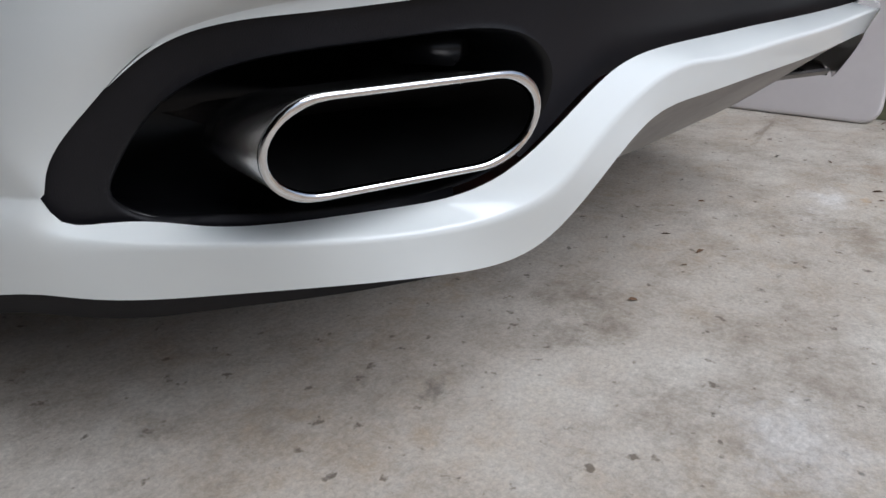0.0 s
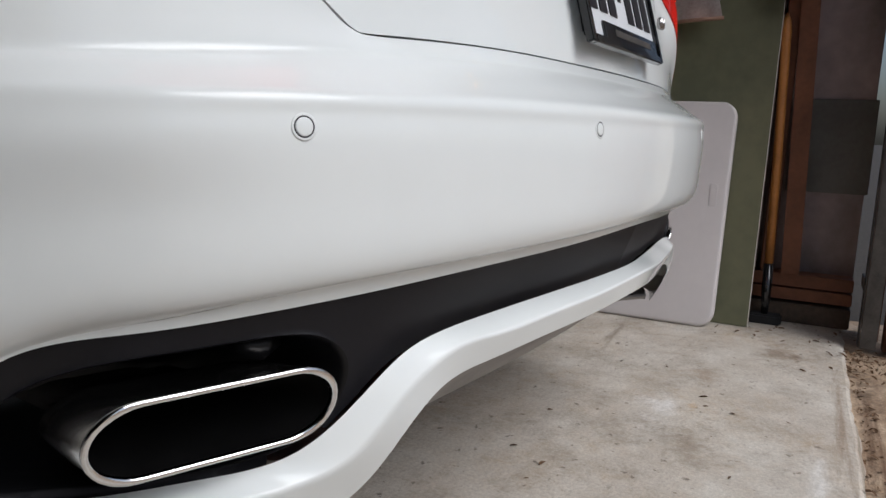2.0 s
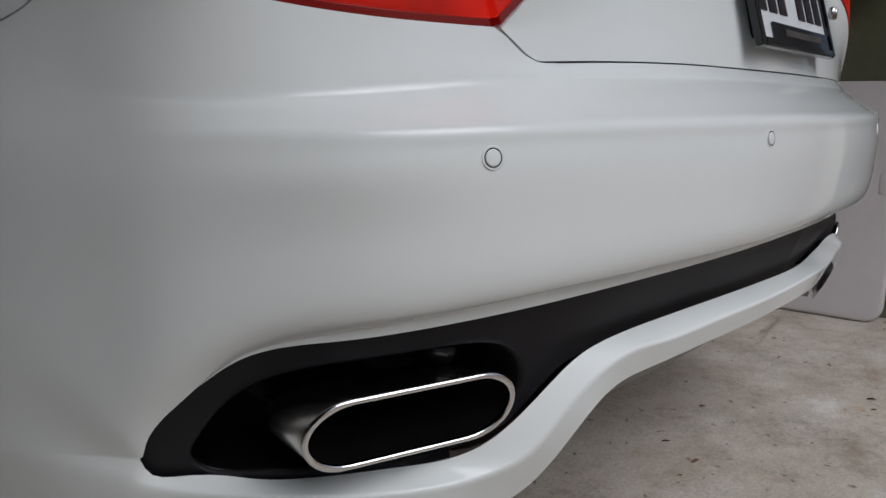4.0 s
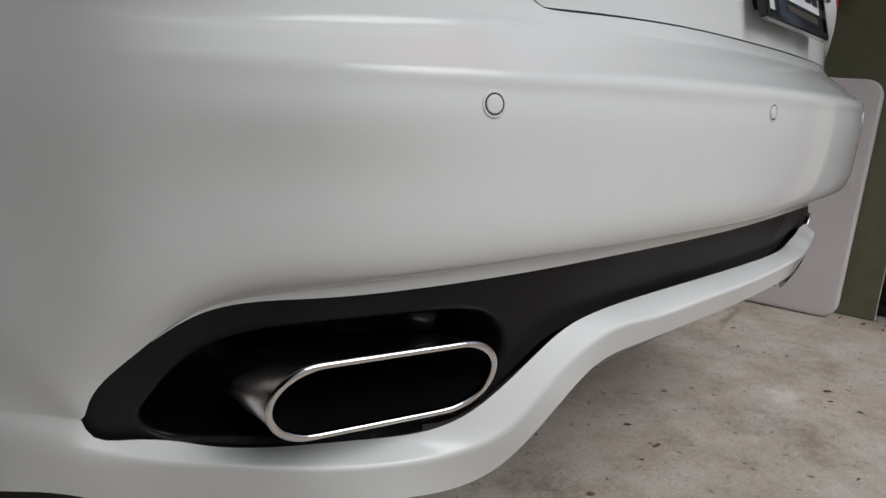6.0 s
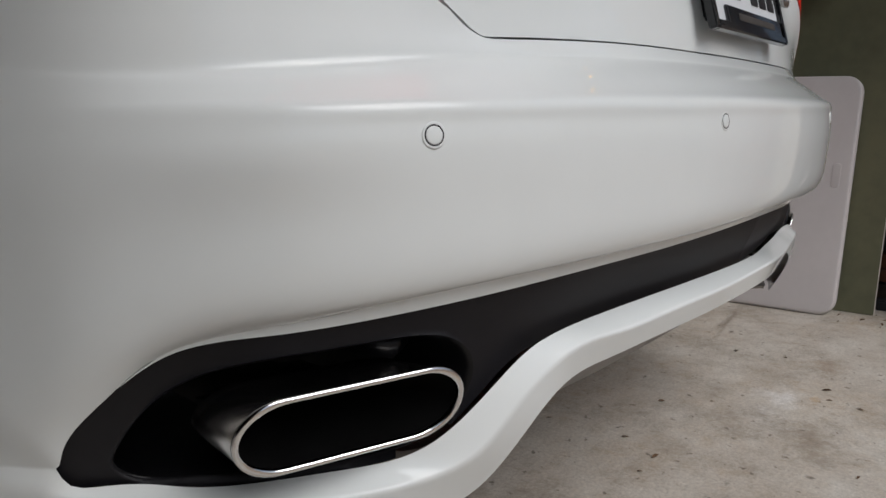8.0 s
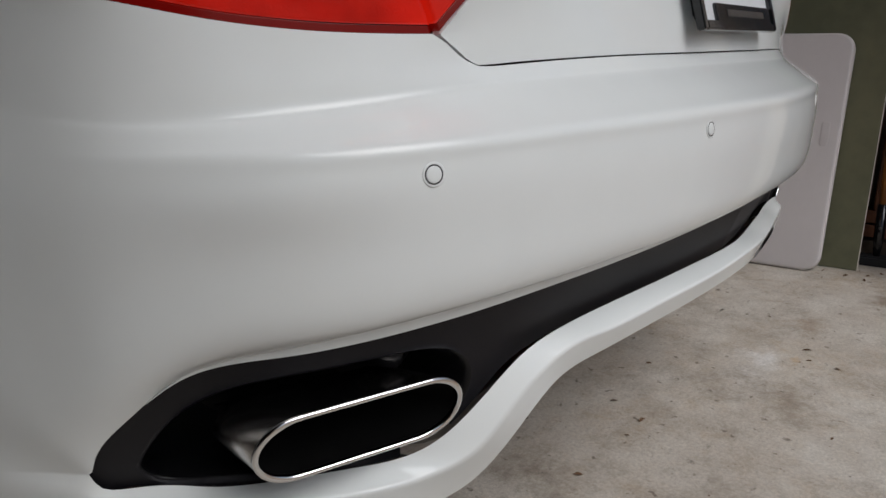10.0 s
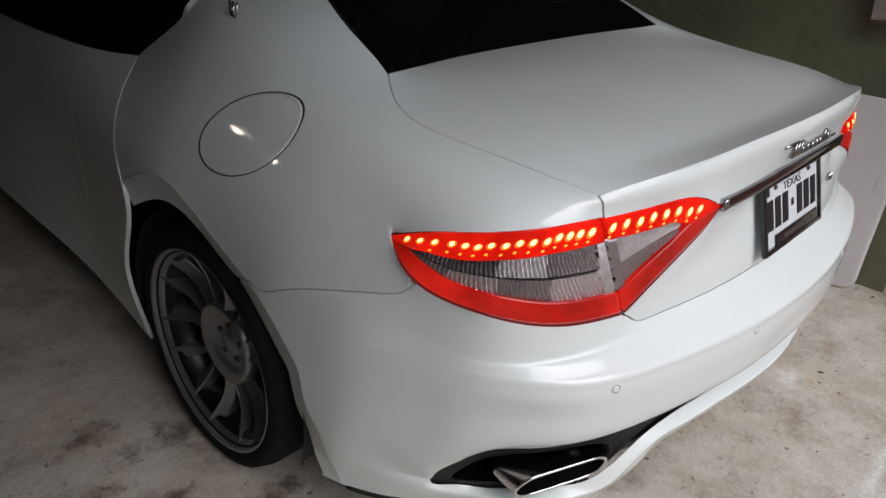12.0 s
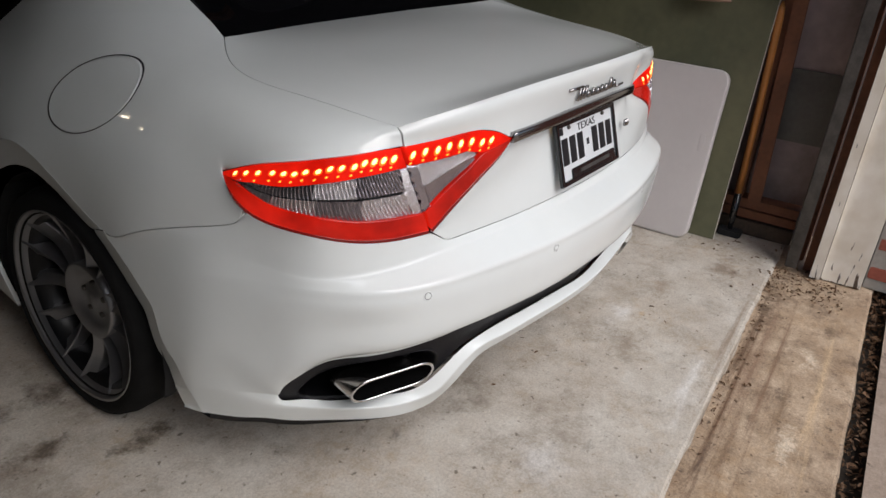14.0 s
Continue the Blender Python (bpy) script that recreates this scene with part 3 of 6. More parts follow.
def rounded_slab(x0, x1, y0, y1, z0, z1, r, bevel):
    """A board in the y-z plane with rounded corners and soft edges."""
    bm = bmesh.new()
    loop = []
    for cy, cz, a0 in ((y1 - r, z1 - r, 0), (y0 + r, z1 - r, 90), (y0 + r, z0 + r, 180), (y1 - r, z0 + r, 270)):
        loop += [(cy + r * math.cos(radians(a0 + a)), cz + r * math.sin(radians(a0 + a))) for a in range(0, 91, 10)]
    f = bm.faces.new([bm.verts.new((x0, y, z)) for y, z in loop])
    ex = bmesh.ops.extrude_face_region(bm, geom=[f])
    bmesh.ops.translate(bm, vec=(x1 - x0, 0, 0), verts=[v for v in ex["geom"] if isinstance(v, bmesh.types.BMVert)])
    bmesh.ops.recalc_face_normals(bm, faces=bm.faces)
    rim = [e for e in bm.edges if abs(e.verts[0].co.x - e.verts[1].co.x) < 1e-6]
    bmesh.ops.bevel(bm, geom=rim, offset=bevel, segments=3, affect="EDGES", profile=0.6)
    return bm


table = tagged(new("folding_table"), "pale grey plastic folding table leaning on its side", "folding table")
bm = rounded_slab(0.0, 0.045, 0.0, 1.52, 0.0, 0.790, 0.055, 0.012)
bmesh.ops.transform(bm, matrix=lean, verts=bm.verts)
gpart("tabletop", bm, TABLE, table, smooth=True)
bm = rounded_slab(-0.0015, 0.004, 0.035, 0.060, 0.42, 0.50, 0.010, 0.001)
bmesh.ops.transform(bm, matrix=lean, verts=bm.verts)
gpart("catch_plate", bm, TABLE, table, smooth=True)

# green board
lean2 = Matrix.Translation((0.160, 0.300, 0.002)) @ Matrix.Rotation(radians(8.4), 4, "Y")
bm = box(bmesh.new(), 0.0, 0.012, 0.0, 2.44, 0.0, 1.245, 0.001, lean2)
board_green = tagged(gpart("green_board", bm, GREEN), "large olive green painted board leaning on studs", "board")
bm = box(bmesh.new(), 0.0005, 0.0115, -0.0022, 0.0, 0.0, 1.245, 0.0, lean2)
gpart("sawn_edge", bm, TRIMPAINT, board_green, "pale bare sawn edge")

# standing scraper with a wooden handle
scraper = tagged(new("floor_scraper"), "long wooden handled floor scraper with black steel blade", "scraper")
bm = tube(bmesh.new(), [(0.281, 0.256, 0.20), (0.305, 0.268, 0.6), (0.328, 0.284, 1.02), (0.330, 0.286, 1.06), (0.332, 0.288, 1.085)], [0.014, 0.0155, 0.0165, 0.013, 0.004], 14)
gpart("handle", bm, HANDLE, scraper, smooth=True)
bm = tube(bmesh.new(), [(0.272, 0.252, 0.03), (0.276, 0.254, 0.10), (0.281, 0.256, 0.215)], [0.010, 0.017, 0.0175], 14)
gpart("socket", bm, GLOSSBLACK, scraper, smooth=True)
bm = box(bmesh.new(), 0.245, 0.305, 0.195, 0.305, 0.0, 0.035, 0.006)
gpart("blade", bm, DARK, scraper)
bm = bmesh.new()
bmesh.ops.create_uvsphere(bm, u_segments=10, v_segments=6, radius=0.006, matrix=Matrix.Translation((0.261, 0.254, 0.135)))
gpart("rivet", bm, GALV, scraper, smooth=True)

# leaning brown plank beside it
tagged(gpart("plank", box(bmesh.new(), 0.0, 0.02, -0.03, 0.03, 0.0, 1.9, 0.002, Matrix.Translation((0.325, 0.185, 0.176)) @ Matrix.Rotation(radians(-2), 4, "X")), WOOD), "dark brown timber plank standing against the wall", "plank")

# flat shovel blade hanging by its shaft, handle up
shovel = tagged(new("coal_shovel"), "worn flat metal shovel hanging blade down", "shovel")


def blade(bm, pts, bulge, m):
    """A dished sheet-metal blade: pts are (y, z) round its outline, fanned from a bulged middle."""
    cy, cz = sum(p[0] for p in pts) / len(pts), sum(p[1] for p in pts) / len(pts)
    for side in (0, 0.003):
        rings = [[bm.verts.new((side - bulge * (1 - k * k), cy + (y - cy) * k, cz + (z - cz) * k)) for y, z in pts] for k in (1.0, 0.85, 0.6, 0.3)]
        mid = bm.verts.new((side - bulge, cy, cz))
        n = len(pts)
        for a, b in zip(rings, rings[1:]):
            for i in range(n):
                bm.faces.new((a[i], a[(i + 1) % n], b[(i + 1) % n], b[i]))
        for i in range(n):
            bm.faces.new((rings[-1][i], rings[-1][(i + 1) % n], mid))
    bmesh.ops.transform(bm, matrix=m, verts=bm.verts)
    return bm


SH = Matrix.Translation((0.265, 0.186, 0.0))
STEELWORN = material("worn pinkish sheet steel", (0.56, 0.50, 0.48), 0.32, 0.65, vary=0.25, scale=14, second=(0.36, 0.29, 0.26))
outline = [(0.500, 1.052), (0.510, 1.16), (0.528, 1.258), (0.49, 1.283), (0.44, 1.302), (0.395, 1.302), (0.358, 1.28), (0.335, 1.18), (0.305, 1.066), (0.40, 1.060)]
gpart("blade", blade(bmesh.new(), outline, 0.012, SH), STEELWORN, shovel, smooth=True)
bm = tube(bmesh.new(), [(0.262, 0.691, 1.050), (0.256, 0.586, 1.058), (0.262, 0.486, 1.064)], 0.007, 8)
gpart("rolled_edge", bm, material("rusty rolled edge", (0.33, 0.20, 0.14), 0.6, 0.3, vary=0.3, scale=30), shovel, smooth=True)
for y, z in ((0.505, 1.245), (0.455, 1.21)):
    bm = bmesh.new()
    bmesh.ops.create_cone(bm, cap_ends=True, segments=12, radius1=0.011, radius2=0.008, depth=0.008, matrix=Matrix.Translation((0.252, y + 0.186, z)) @ Matrix.Rotation(radians(-90), 4, "Y"))
    gpart("rivet", bm, GALV, shovel)
bm = tube(bmesh.new(), [(0.262, 0.656, 1.27), (0.268, 0.664, 1.38), (0.33, 0.671, 2.1)], [0.012, 0.015, 0.016], 10)
gpart("shaft", bm, HANDLE, shovel, smooth=True)
rake = tagged(new("wire_brush"), "old stiff bristled brush hanging behind the shovel", "brush")
bm = box(bmesh.new(), 0.28, 0.31, 0.516, 0.606, 1.255, 1.285, 0.006)
gpart("head", bm, WOOD, rake)
for k in range(9):
    a = radians(20 + k * 14)
    bm = tube(bmesh.new(), [(0.29, 0.561 - 0.04 * math.cos(a), 1.285 + 0.012 * math.sin(a)), (0.288, 0.561 - 0.075 * math.cos(a), 1.292 + 0.045 * math.sin(a))], 0.0022, 5)
    gpart("bristle", bm, STEELWORN, rake)
bm = tube(bmesh.new(), [(0.295, 0.561, 1.28), (0.34, 0.556, 2.0)], 0.012, 8)
gpart("stick", bm, WOOD, rake)

# second blade hanging higher
spade = tagged(new("spade"), "dull galvanized spade blade hanging from the wall", "spade")
gpart("blade", blade(bmesh.new(), [(0.318, 1.150), (0.322, 1.28), (0.325, 1.46), (0.24, 1.50), (0.165, 1.46), (0.160, 1.28), (0.165, 1.165), (0.24, 1.148)], 0.015, Matrix.Translation((0.26, 0.0, 0))), GALV, spade, smooth=True)
bm = tube(bmesh.new(), [(0.255, 0.245, 1.42), (0.265, 0.245, 1.6), (0.33, 0.245, 2.3)], [0.012, 0.016, 0.017], 10)
gpart("shaft", bm, HANDLE, spade, smooth=True)

# dark blue bin far inside the garage
bin_ = tagged(new("storage_bin"), "dark blue plastic bin standing deep in the garage", "bin")
def at_world(name, bm, mat, parent, label="", smooth=False):
    return part(name, bm, mat, parent, label, smooth=smooth)
BLUE = material("dark blue plastic", (0.02, 0.035, 0.07), 0.5, vary=0.2, scale=5)
bm = box(bmesh.new(), -1.35, -0.98, 4.9, 5.5, 0.0, 0.62, 0.03)
at_world("body", bm, BLUE, bin_, smooth=False)
bm = box(bmesh.new(), -1.37, -0.96, 4.88, 5.52, 0.62, 0.66, 0.012)
at_world("lid", bm, BLUE, bin_)

# ceiling lamp with two bulbs, deep inside
lamp = tagged(new("ceiling_lamp"), "ceiling lamp holder with two bare lit bulbs", "ceiling lamp")
BULB = material("lit bulb", (0.9, 0.85, 0.75), 0.4, emit=(1.0, 0.83, 0.62), power=30)
at_world("holder", box(bmesh.new(), -3.75, -3.1, 4.5, 4.9, 2.825, 2.87, 0.01), TRIMPAINT, lamp)
for x, y in ((-3.62, 4.6), (-3.25, 4.8)):
    bm = bmesh.new()
    bmesh.ops.create_uvsphere(bm, u_segments=16, v_segments=10, radius=0.035, matrix=Matrix.Translation((x, y, 2.78)) @ Matrix.Scale(1.4, 4, (0, 0, 1)))
    at_world("bulb", bm, BULB, lamp, smooth=True)


# ---- the car ----
car = tagged(new("car"), "white pearl two-door sports coupe parked on concrete", "car")
AXLE_Y, WHEEL_X = 1.135, 0.957


def panel(name, grids, mat, parent=car, label="", gap=0.0016, depth=0.012):
    bm = bmesh.new()
    for g in grids:
        sheet(bm, g, gap, depth)
    return part(name, bm, mat, parent, label)


def both(name, grid, mat, parent=car, label="", gap=0.0016, depth=0.012):
    return [panel(name, [g], mat, parent, label, gap, depth) for g in (grid, flip(grid))]


# rear bumper: rows from the upper seam down to the edge over the black insert, columns from the middle to the wheel arch
X = (0, -0.15, -0.275, -0.40, -0.50)
# lamp outlines, which the panels round them share
OUT_TOP = [(-0.877, 0.533, 0.881), (-0.868, 0.446, 0.918), (-0.850, 0.378, 0.937), (-0.815, 0.322, 0.949), (-0.775, 0.287, 0.955), (-0.720, 0.259, 0.958), (-0.664, 0.234, 0.960)]
OUT_LOW = [(-0.880, 0.527, 0.874), (-0.887, 0.493, 0.838), (-0.874, 0.447, 0.804), (-0.840, 0.342, 0.788), (-0.790, 0.281, 0.774), (-0.709, 0.227, 0.763), (-0.604, 0.189, 0.761)]
IN_TOP = [(-0.658, 0.231, 0.960), (-0.56, 0.197, 0.966), (-0.467, 0.163, 0.972), (-0.400, 0.146, 0.950), (-0.383, 0.142, 0.940)]
IN_LOW = [(-0.599, 0.187, 0.762), (-0.537, 0.166, 0.822), (-0.459, 0.152, 0.873), (-0.398, 0.143, 0.918), (-0.380, 0.141, 0.936)]


def bulged(top, low, push, nv, nu):
    a, b = np.array(top), np.array(low)
    m = (a + b) / 2
    out = m - np.array((0.0, 0.9, 0.85))
    out /= np.linalg.norm(out, axis=1, keepdims=True)
    w = np.linalg.norm(a - b, axis=1, keepdims=True)
    return surface([a, m + out * push * np.minimum(w / 0.15, 1), b], nv, nu)


def eased(g):
    """The far corner of the boot face lies a little further in and back than the near one."""
    g = np.array(g, float)
    d = np.linalg.norm(g - np.array((0.383, 0.142, 0.938)), axis=-1, keepdims=True)
    return g + np.array((-0.055, 0.018, -0.006)) * np.exp(-(d / 0.075) ** 2)


OUTG, ING = bulged(OUT_TOP, OUT_LOW, 0.012, 41, 121), bulged(IN_TOP, IN_LOW, 0.006, 41, 61)


def snapped(g, line, tol=0.03, reach=10, rim="last"):
    """Lays one rim of a grid on a polyline that runs close to it; the grid behind follows, less and less."""
    g = np.array(g)
    if rim == "right":
        return snapped(g.transpose(1, 0, 2), line, tol, reach, "last").transpose(1, 0, 2)
    if rim == "first":
        return snapped(g[::-1], line, tol, reach, "last")[::-1]
    p, q = np.asarray(line)[:-1], np.asarray(line)[1:]
    move = np.zeros_like(g[-1])
    for i, v in enumerate(g[-1]):
        t = np.clip(((v - p) * (q - p)).sum(-1) / np.maximum(((q - p) ** 2).sum(-1), 1e-12), 0, 1)
        c = p + t[:, None] * (q - p)
        d = np.linalg.norm(c - v, axis=-1)
        k = int(np.argmin(d))
        if d[k] < tol:
            move[i] = c[k] - v
    for r in range(reach):
        g[-1 - r] += move * (1 - r / reach) ** 2
        padded = np.concatenate([move[:1], move, move[-1:]])
        move = padded[:-2] * 0.25 + padded[1:-1] * 0.5 + padded[2:] * 0.25
    return g


TOP = [(X[0], 0.115, 0.738), (X[1], 0.118, 0.738), (X[2], 0.126, 0.738), (X[3], 0.143, 0.7365), (X[4], 0.163, 0.732), (-0.572, 0.182, 0.740),
       (-0.658, 0.206, 0.758), (-0.735, 0.242, 0.766), (-0.790, 0.281, 0.774), (-0.835, 0.338, 0.787), (-0.874, 0.456, 0.804), (-0.897, 0.525, 0.765), (-0.927, 0.63, 0.735), (-0.968, 0.955, 0.632)]
CREASE = [(X[0], 0.098, 0.722), (X[1], 0.101, 0.722), (X[2], 0.110, 0.721), (X[3], 0.129, 0.719), (X[4], 0.150, 0.716), (-0.575, 0.172, 0.713),
          (-0.660, 0.199, 0.7065), (-0.738, 0.236, 0.700), (-0.797, 0.279, 0.697), (-0.843, 0.337, 0.697), (-0.876, 0.43, 0.705), (-0.905, 0.520, 0.705), (-0.933, 0.62, 0.680), (-0.966, 0.86, 0.545)]
RIDGE = [(X[0], 0.030, 0.679), (X[1], 0.036, 0.679), (X[2], 0.049, 0.679), (X[3], 0.070, 0.678), (X[4], 0.093, 0.677), (-0.580, 0.118, 0.675),
         (-0.660, 0.149, 0.673), (-0.742, 0.197, 0.670), (-0.805, 0.263, 0.667), (-0.849, 0.333, 0.664), (-0.881, 0.425, 0.660), (-0.912, 0.515, 0.650), (-0.938, 0.61, 0.620), (-0.963, 0.80, 0.465)]
FACE = [(X[0], 0.024, 0.650), (X[1], 0.029, 0.650), (X[2], 0.042, 0.650), (X[3], 0.064, 0.650), (X[4], 0.087, 0.650), (-0.583, 0.109, 0.650),
        (-0.663, 0.136, 0.648), (-0.748, 0.186, 0.645), (-0.810, 0.257, 0.640), (-0.853, 0.331, 0.635), (-0.885, 0.420, 0.620), (-0.914, 0.505, 0.590), (-0.940, 0.59, 0.545), (-0.960, 0.77, 0.400)]
MID = [(X[0], 0.026, 0.585), (X[1], 0.031, 0.585), (X[2], 0.043, 0.585), (X[3], 0.066, 0.585), (X[4], 0.089, 0.585), (-0.583, 0.113, 0.585),
       (-0.663, 0.143, 0.585), (-0.744, 0.197, 0.580), (-0.806, 0.268, 0.570), (-0.852, 0.343, 0.535), (-0.883, 0.425, 0.485), (-0.910, 0.495, 0.460), (-0.940, 0.58, 0.440), (-0.957, 0.732, 0.340)]
LOW = [(0, 0.060, 0.521), (-0.150, 0.074, 0.5145), (-0.275, 0.090, 0.510), (-0.400, 0.109, 0.507), (-0.488, 0.129, 0.503), (-0.573, 0.151, 0.499),
       (-0.671, 0.191, 0.492), (-0.744, 0.245, 0.483), (-0.801, 0.314, 0.465), (-0.834, 0.362, 0.423), (-0.856, 0.416, 0.352), (-0.899, 0.497, 0.345), (-0.932, 0.584, 0.330), (-0.954, 0.706, 0.280)]


def with_corner(row, before=None, after=None):
    """Two more columns, one on each side of the insert's lower corner (the eleventh), on the row's own curve unless given."""
    p = np.array(row, float)
    t = knots(p)
    a, b = spline(t, p, [t[9] + 0.82 * (t[10] - t[9]), t[10] + 0.12 * (t[11] - t[10])])
    return row[:10] + [before or tuple(a)] + [row[10]] + [after or tuple(b)] + row[11:]


RIDGE = [(x, y - 0.6 * max(0, y - q[1]), z) for (x, y, z), q in zip(RIDGE, FACE)]
FACE = [q if k > 9 else (q[0], p[1] + 0.35 * (m[1] - p[1]) - 0.0015, q[2]) for k, (q, p, m) in enumerate(zip(FACE, RIDGE, MID))]
TOP, CREASE, RIDGE, FACE, MID = [with_corner(r) for r in (TOP, CREASE, RIDGE, FACE, MID)]
LOW = with_corner(LOW, (-0.8538, 0.4085, 0.3640), (-0.8612, 0.4257, 0.3508))
TUCK = [tuple(np.array(a) + (np.array(b) - a) * ((0.38, 0.38, 0.74) if k < 13 else 0.7)) for k, (a, b) in enumerate(zip(MID, LOW))]


def between(a, b, f=0.5):
    return [tuple(np.array(p) + (np.array(q) - p) * f) for p, q in zip(a, b)]


FLANGE = 0.072


def arched(row):
    """The row stops short of the wheel arch, at the crease of the flange that runs round the arch."""
    p, q = np.array(row[-2]), np.array(row[-1])
    d = (q - p) / np.linalg.norm(q - p)
    return row[:-1] + [tuple(q - d * FLANGE + (-0.002, 0, 0))]


def flange(grid, rows):
    """The flat flange from the crease at the grid's outer ends in to the edge of the wheel arch."""
    step = []
    for row in rows:
        p, q = np.array(row[-2]), np.array(row[-1])
        step.append((q - p) / np.linalg.norm(q - p) * FLANGE + (0.022, 0, 0))
    t = knots(np.array([[r[0]] + [r[-1]] for r in rows]))
    at = np.linspace(0, t[-1], grid.shape[0])
    step = np.stack([np.interp(at, t, np.array(step)[:, k]) for k in range(3)], 1)
    left = np.stack([grid[:, -1], grid[:, -1] + step * 0.5, grid[:, -1] + step], 1)
    return left + np.array((0.0009, 0, 0))


TOP, CREASE, RIDGE, FACE, MID, TUCK, LOW = [arched(r) for r in (TOP, CREASE, RIDGE, FACE, MID, TUCK, LOW)]
EDGE = [tuple(np.array(p) + np.array((0, -0.006, 0.017)) * k) for p, k in zip(LOW, (1, 1, 1, 1, 1, 1, 0.8, 0.5, 0.2, 0, 0, 0, 0, 0, 0, 0))]
CHAMFER = surface(mirrored([EDGE, LOW]), 3, 281)
UROWS = ([TOP, between(TOP, CREASE), between(TOP, CREASE, 0.80), between(TOP, CREASE, 0.94), between(CREASE, RIDGE, 0.04), between(CREASE, RIDGE, 0.2), between(CREASE, RIDGE, 0.5), between(CREASE, RIDGE, 0.80),
          between(CREASE, RIDGE, 0.94), between(RIDGE, FACE, 0.12), between(RIDGE, FACE, 0.5), FACE, MID, TUCK, EDGE])
UPPER = surface(mirrored(UROWS), 181, 281)
# white lip below the insert
LIPTOP = [(0, 0.079, 0.453), (-0.130, 0.093, 0.449), (-0.270, 0.112, 0.446), (-0.370, 0.128, 0.4425), (-0.480, 0.139, 0.4375), (-0.533, 0.146, 0.421),
          (-0.607, 0.180, 0.360), (-0.671, 0.245, 0.332), (-0.769, 0.342, 0.3225), (-0.823, 0.397, 0.3275), (-0.856, 0.416, 0.352), (-0.899, 0.497, 0.345), (-0.932, 0.584, 0.330), (-0.954, 0.706, 0.280)]
LIPBROW = [(0, 0.051, 0.447), (-0.150, 0.064, 0.439), (-0.270, 0.083, 0.433), (-0.383, 0.102, 0.428), (-0.467, 0.118, 0.422), (-0.527, 0.133, 0.390),
           (-0.583, 0.156, 0.338), (-0.669, 0.206, 0.322), (-0.774, 0.314, 0.3165), (-0.838, 0.399, 0.316), (-0.868, 0.433, 0.322), (-0.900, 0.500, 0.318), (-0.930, 0.588, 0.308), (-0.953, 0.695, 0.265)]
LIPLOW = [(0, 0.060, 0.417), (-0.150, 0.078, 0.406), (-0.275, 0.098, 0.399), (-0.378, 0.117, 0.392), (-0.452, 0.129, 0.383), (-0.497, 0.137, 0.358),
          (-0.545, 0.178, 0.282), (-0.652, 0.212, 0.277), (-0.766, 0.338, 0.264), (-0.832, 0.424, 0.2585), (-0.858, 0.458, 0.262), (-0.893, 0.518, 0.254), (-0.922, 0.60, 0.240), (-0.950, 0.680, 0.228)]
LIPTOP = with_corner(LIPTOP, (-0.8515, 0.4165, 0.3405), LOW[12])
LIPBROW, LIPLOW = with_corner(LIPBROW), with_corner(LIPLOW)
LIPTOP, LIPBROW, LIPLOW = [arched(r) for r in (LIPTOP, LIPBROW, LIPLOW)]
LROWS = [LIPTOP, LIPBROW, LIPLOW]
three = np.array(mirrored(LROWS)).transpose(1, 0, 2)
lt = knots(three)


def lip_rows(three):
    """The ledge, a rounded brow and the upright front of the lip; the brow fades out towards the wheel."""
    a, b, c = three
    r = np.interp(np.abs(b[:, :1]), (0.82, 0.92), (0.13, 0.85))
    p, q = b + (a - b) * r, b + (c - b) * r
    return np.array([a + (p - a) * k for k in np.linspace(0, 1, 9)]
                    + [p * (1 - k) ** 2 + b * 2 * k * (1 - k) + q * k * k for k in np.linspace(0.1, 0.9, 9)]
                    + [q + (c - q) * k for k in np.linspace(0, 1, 9)])


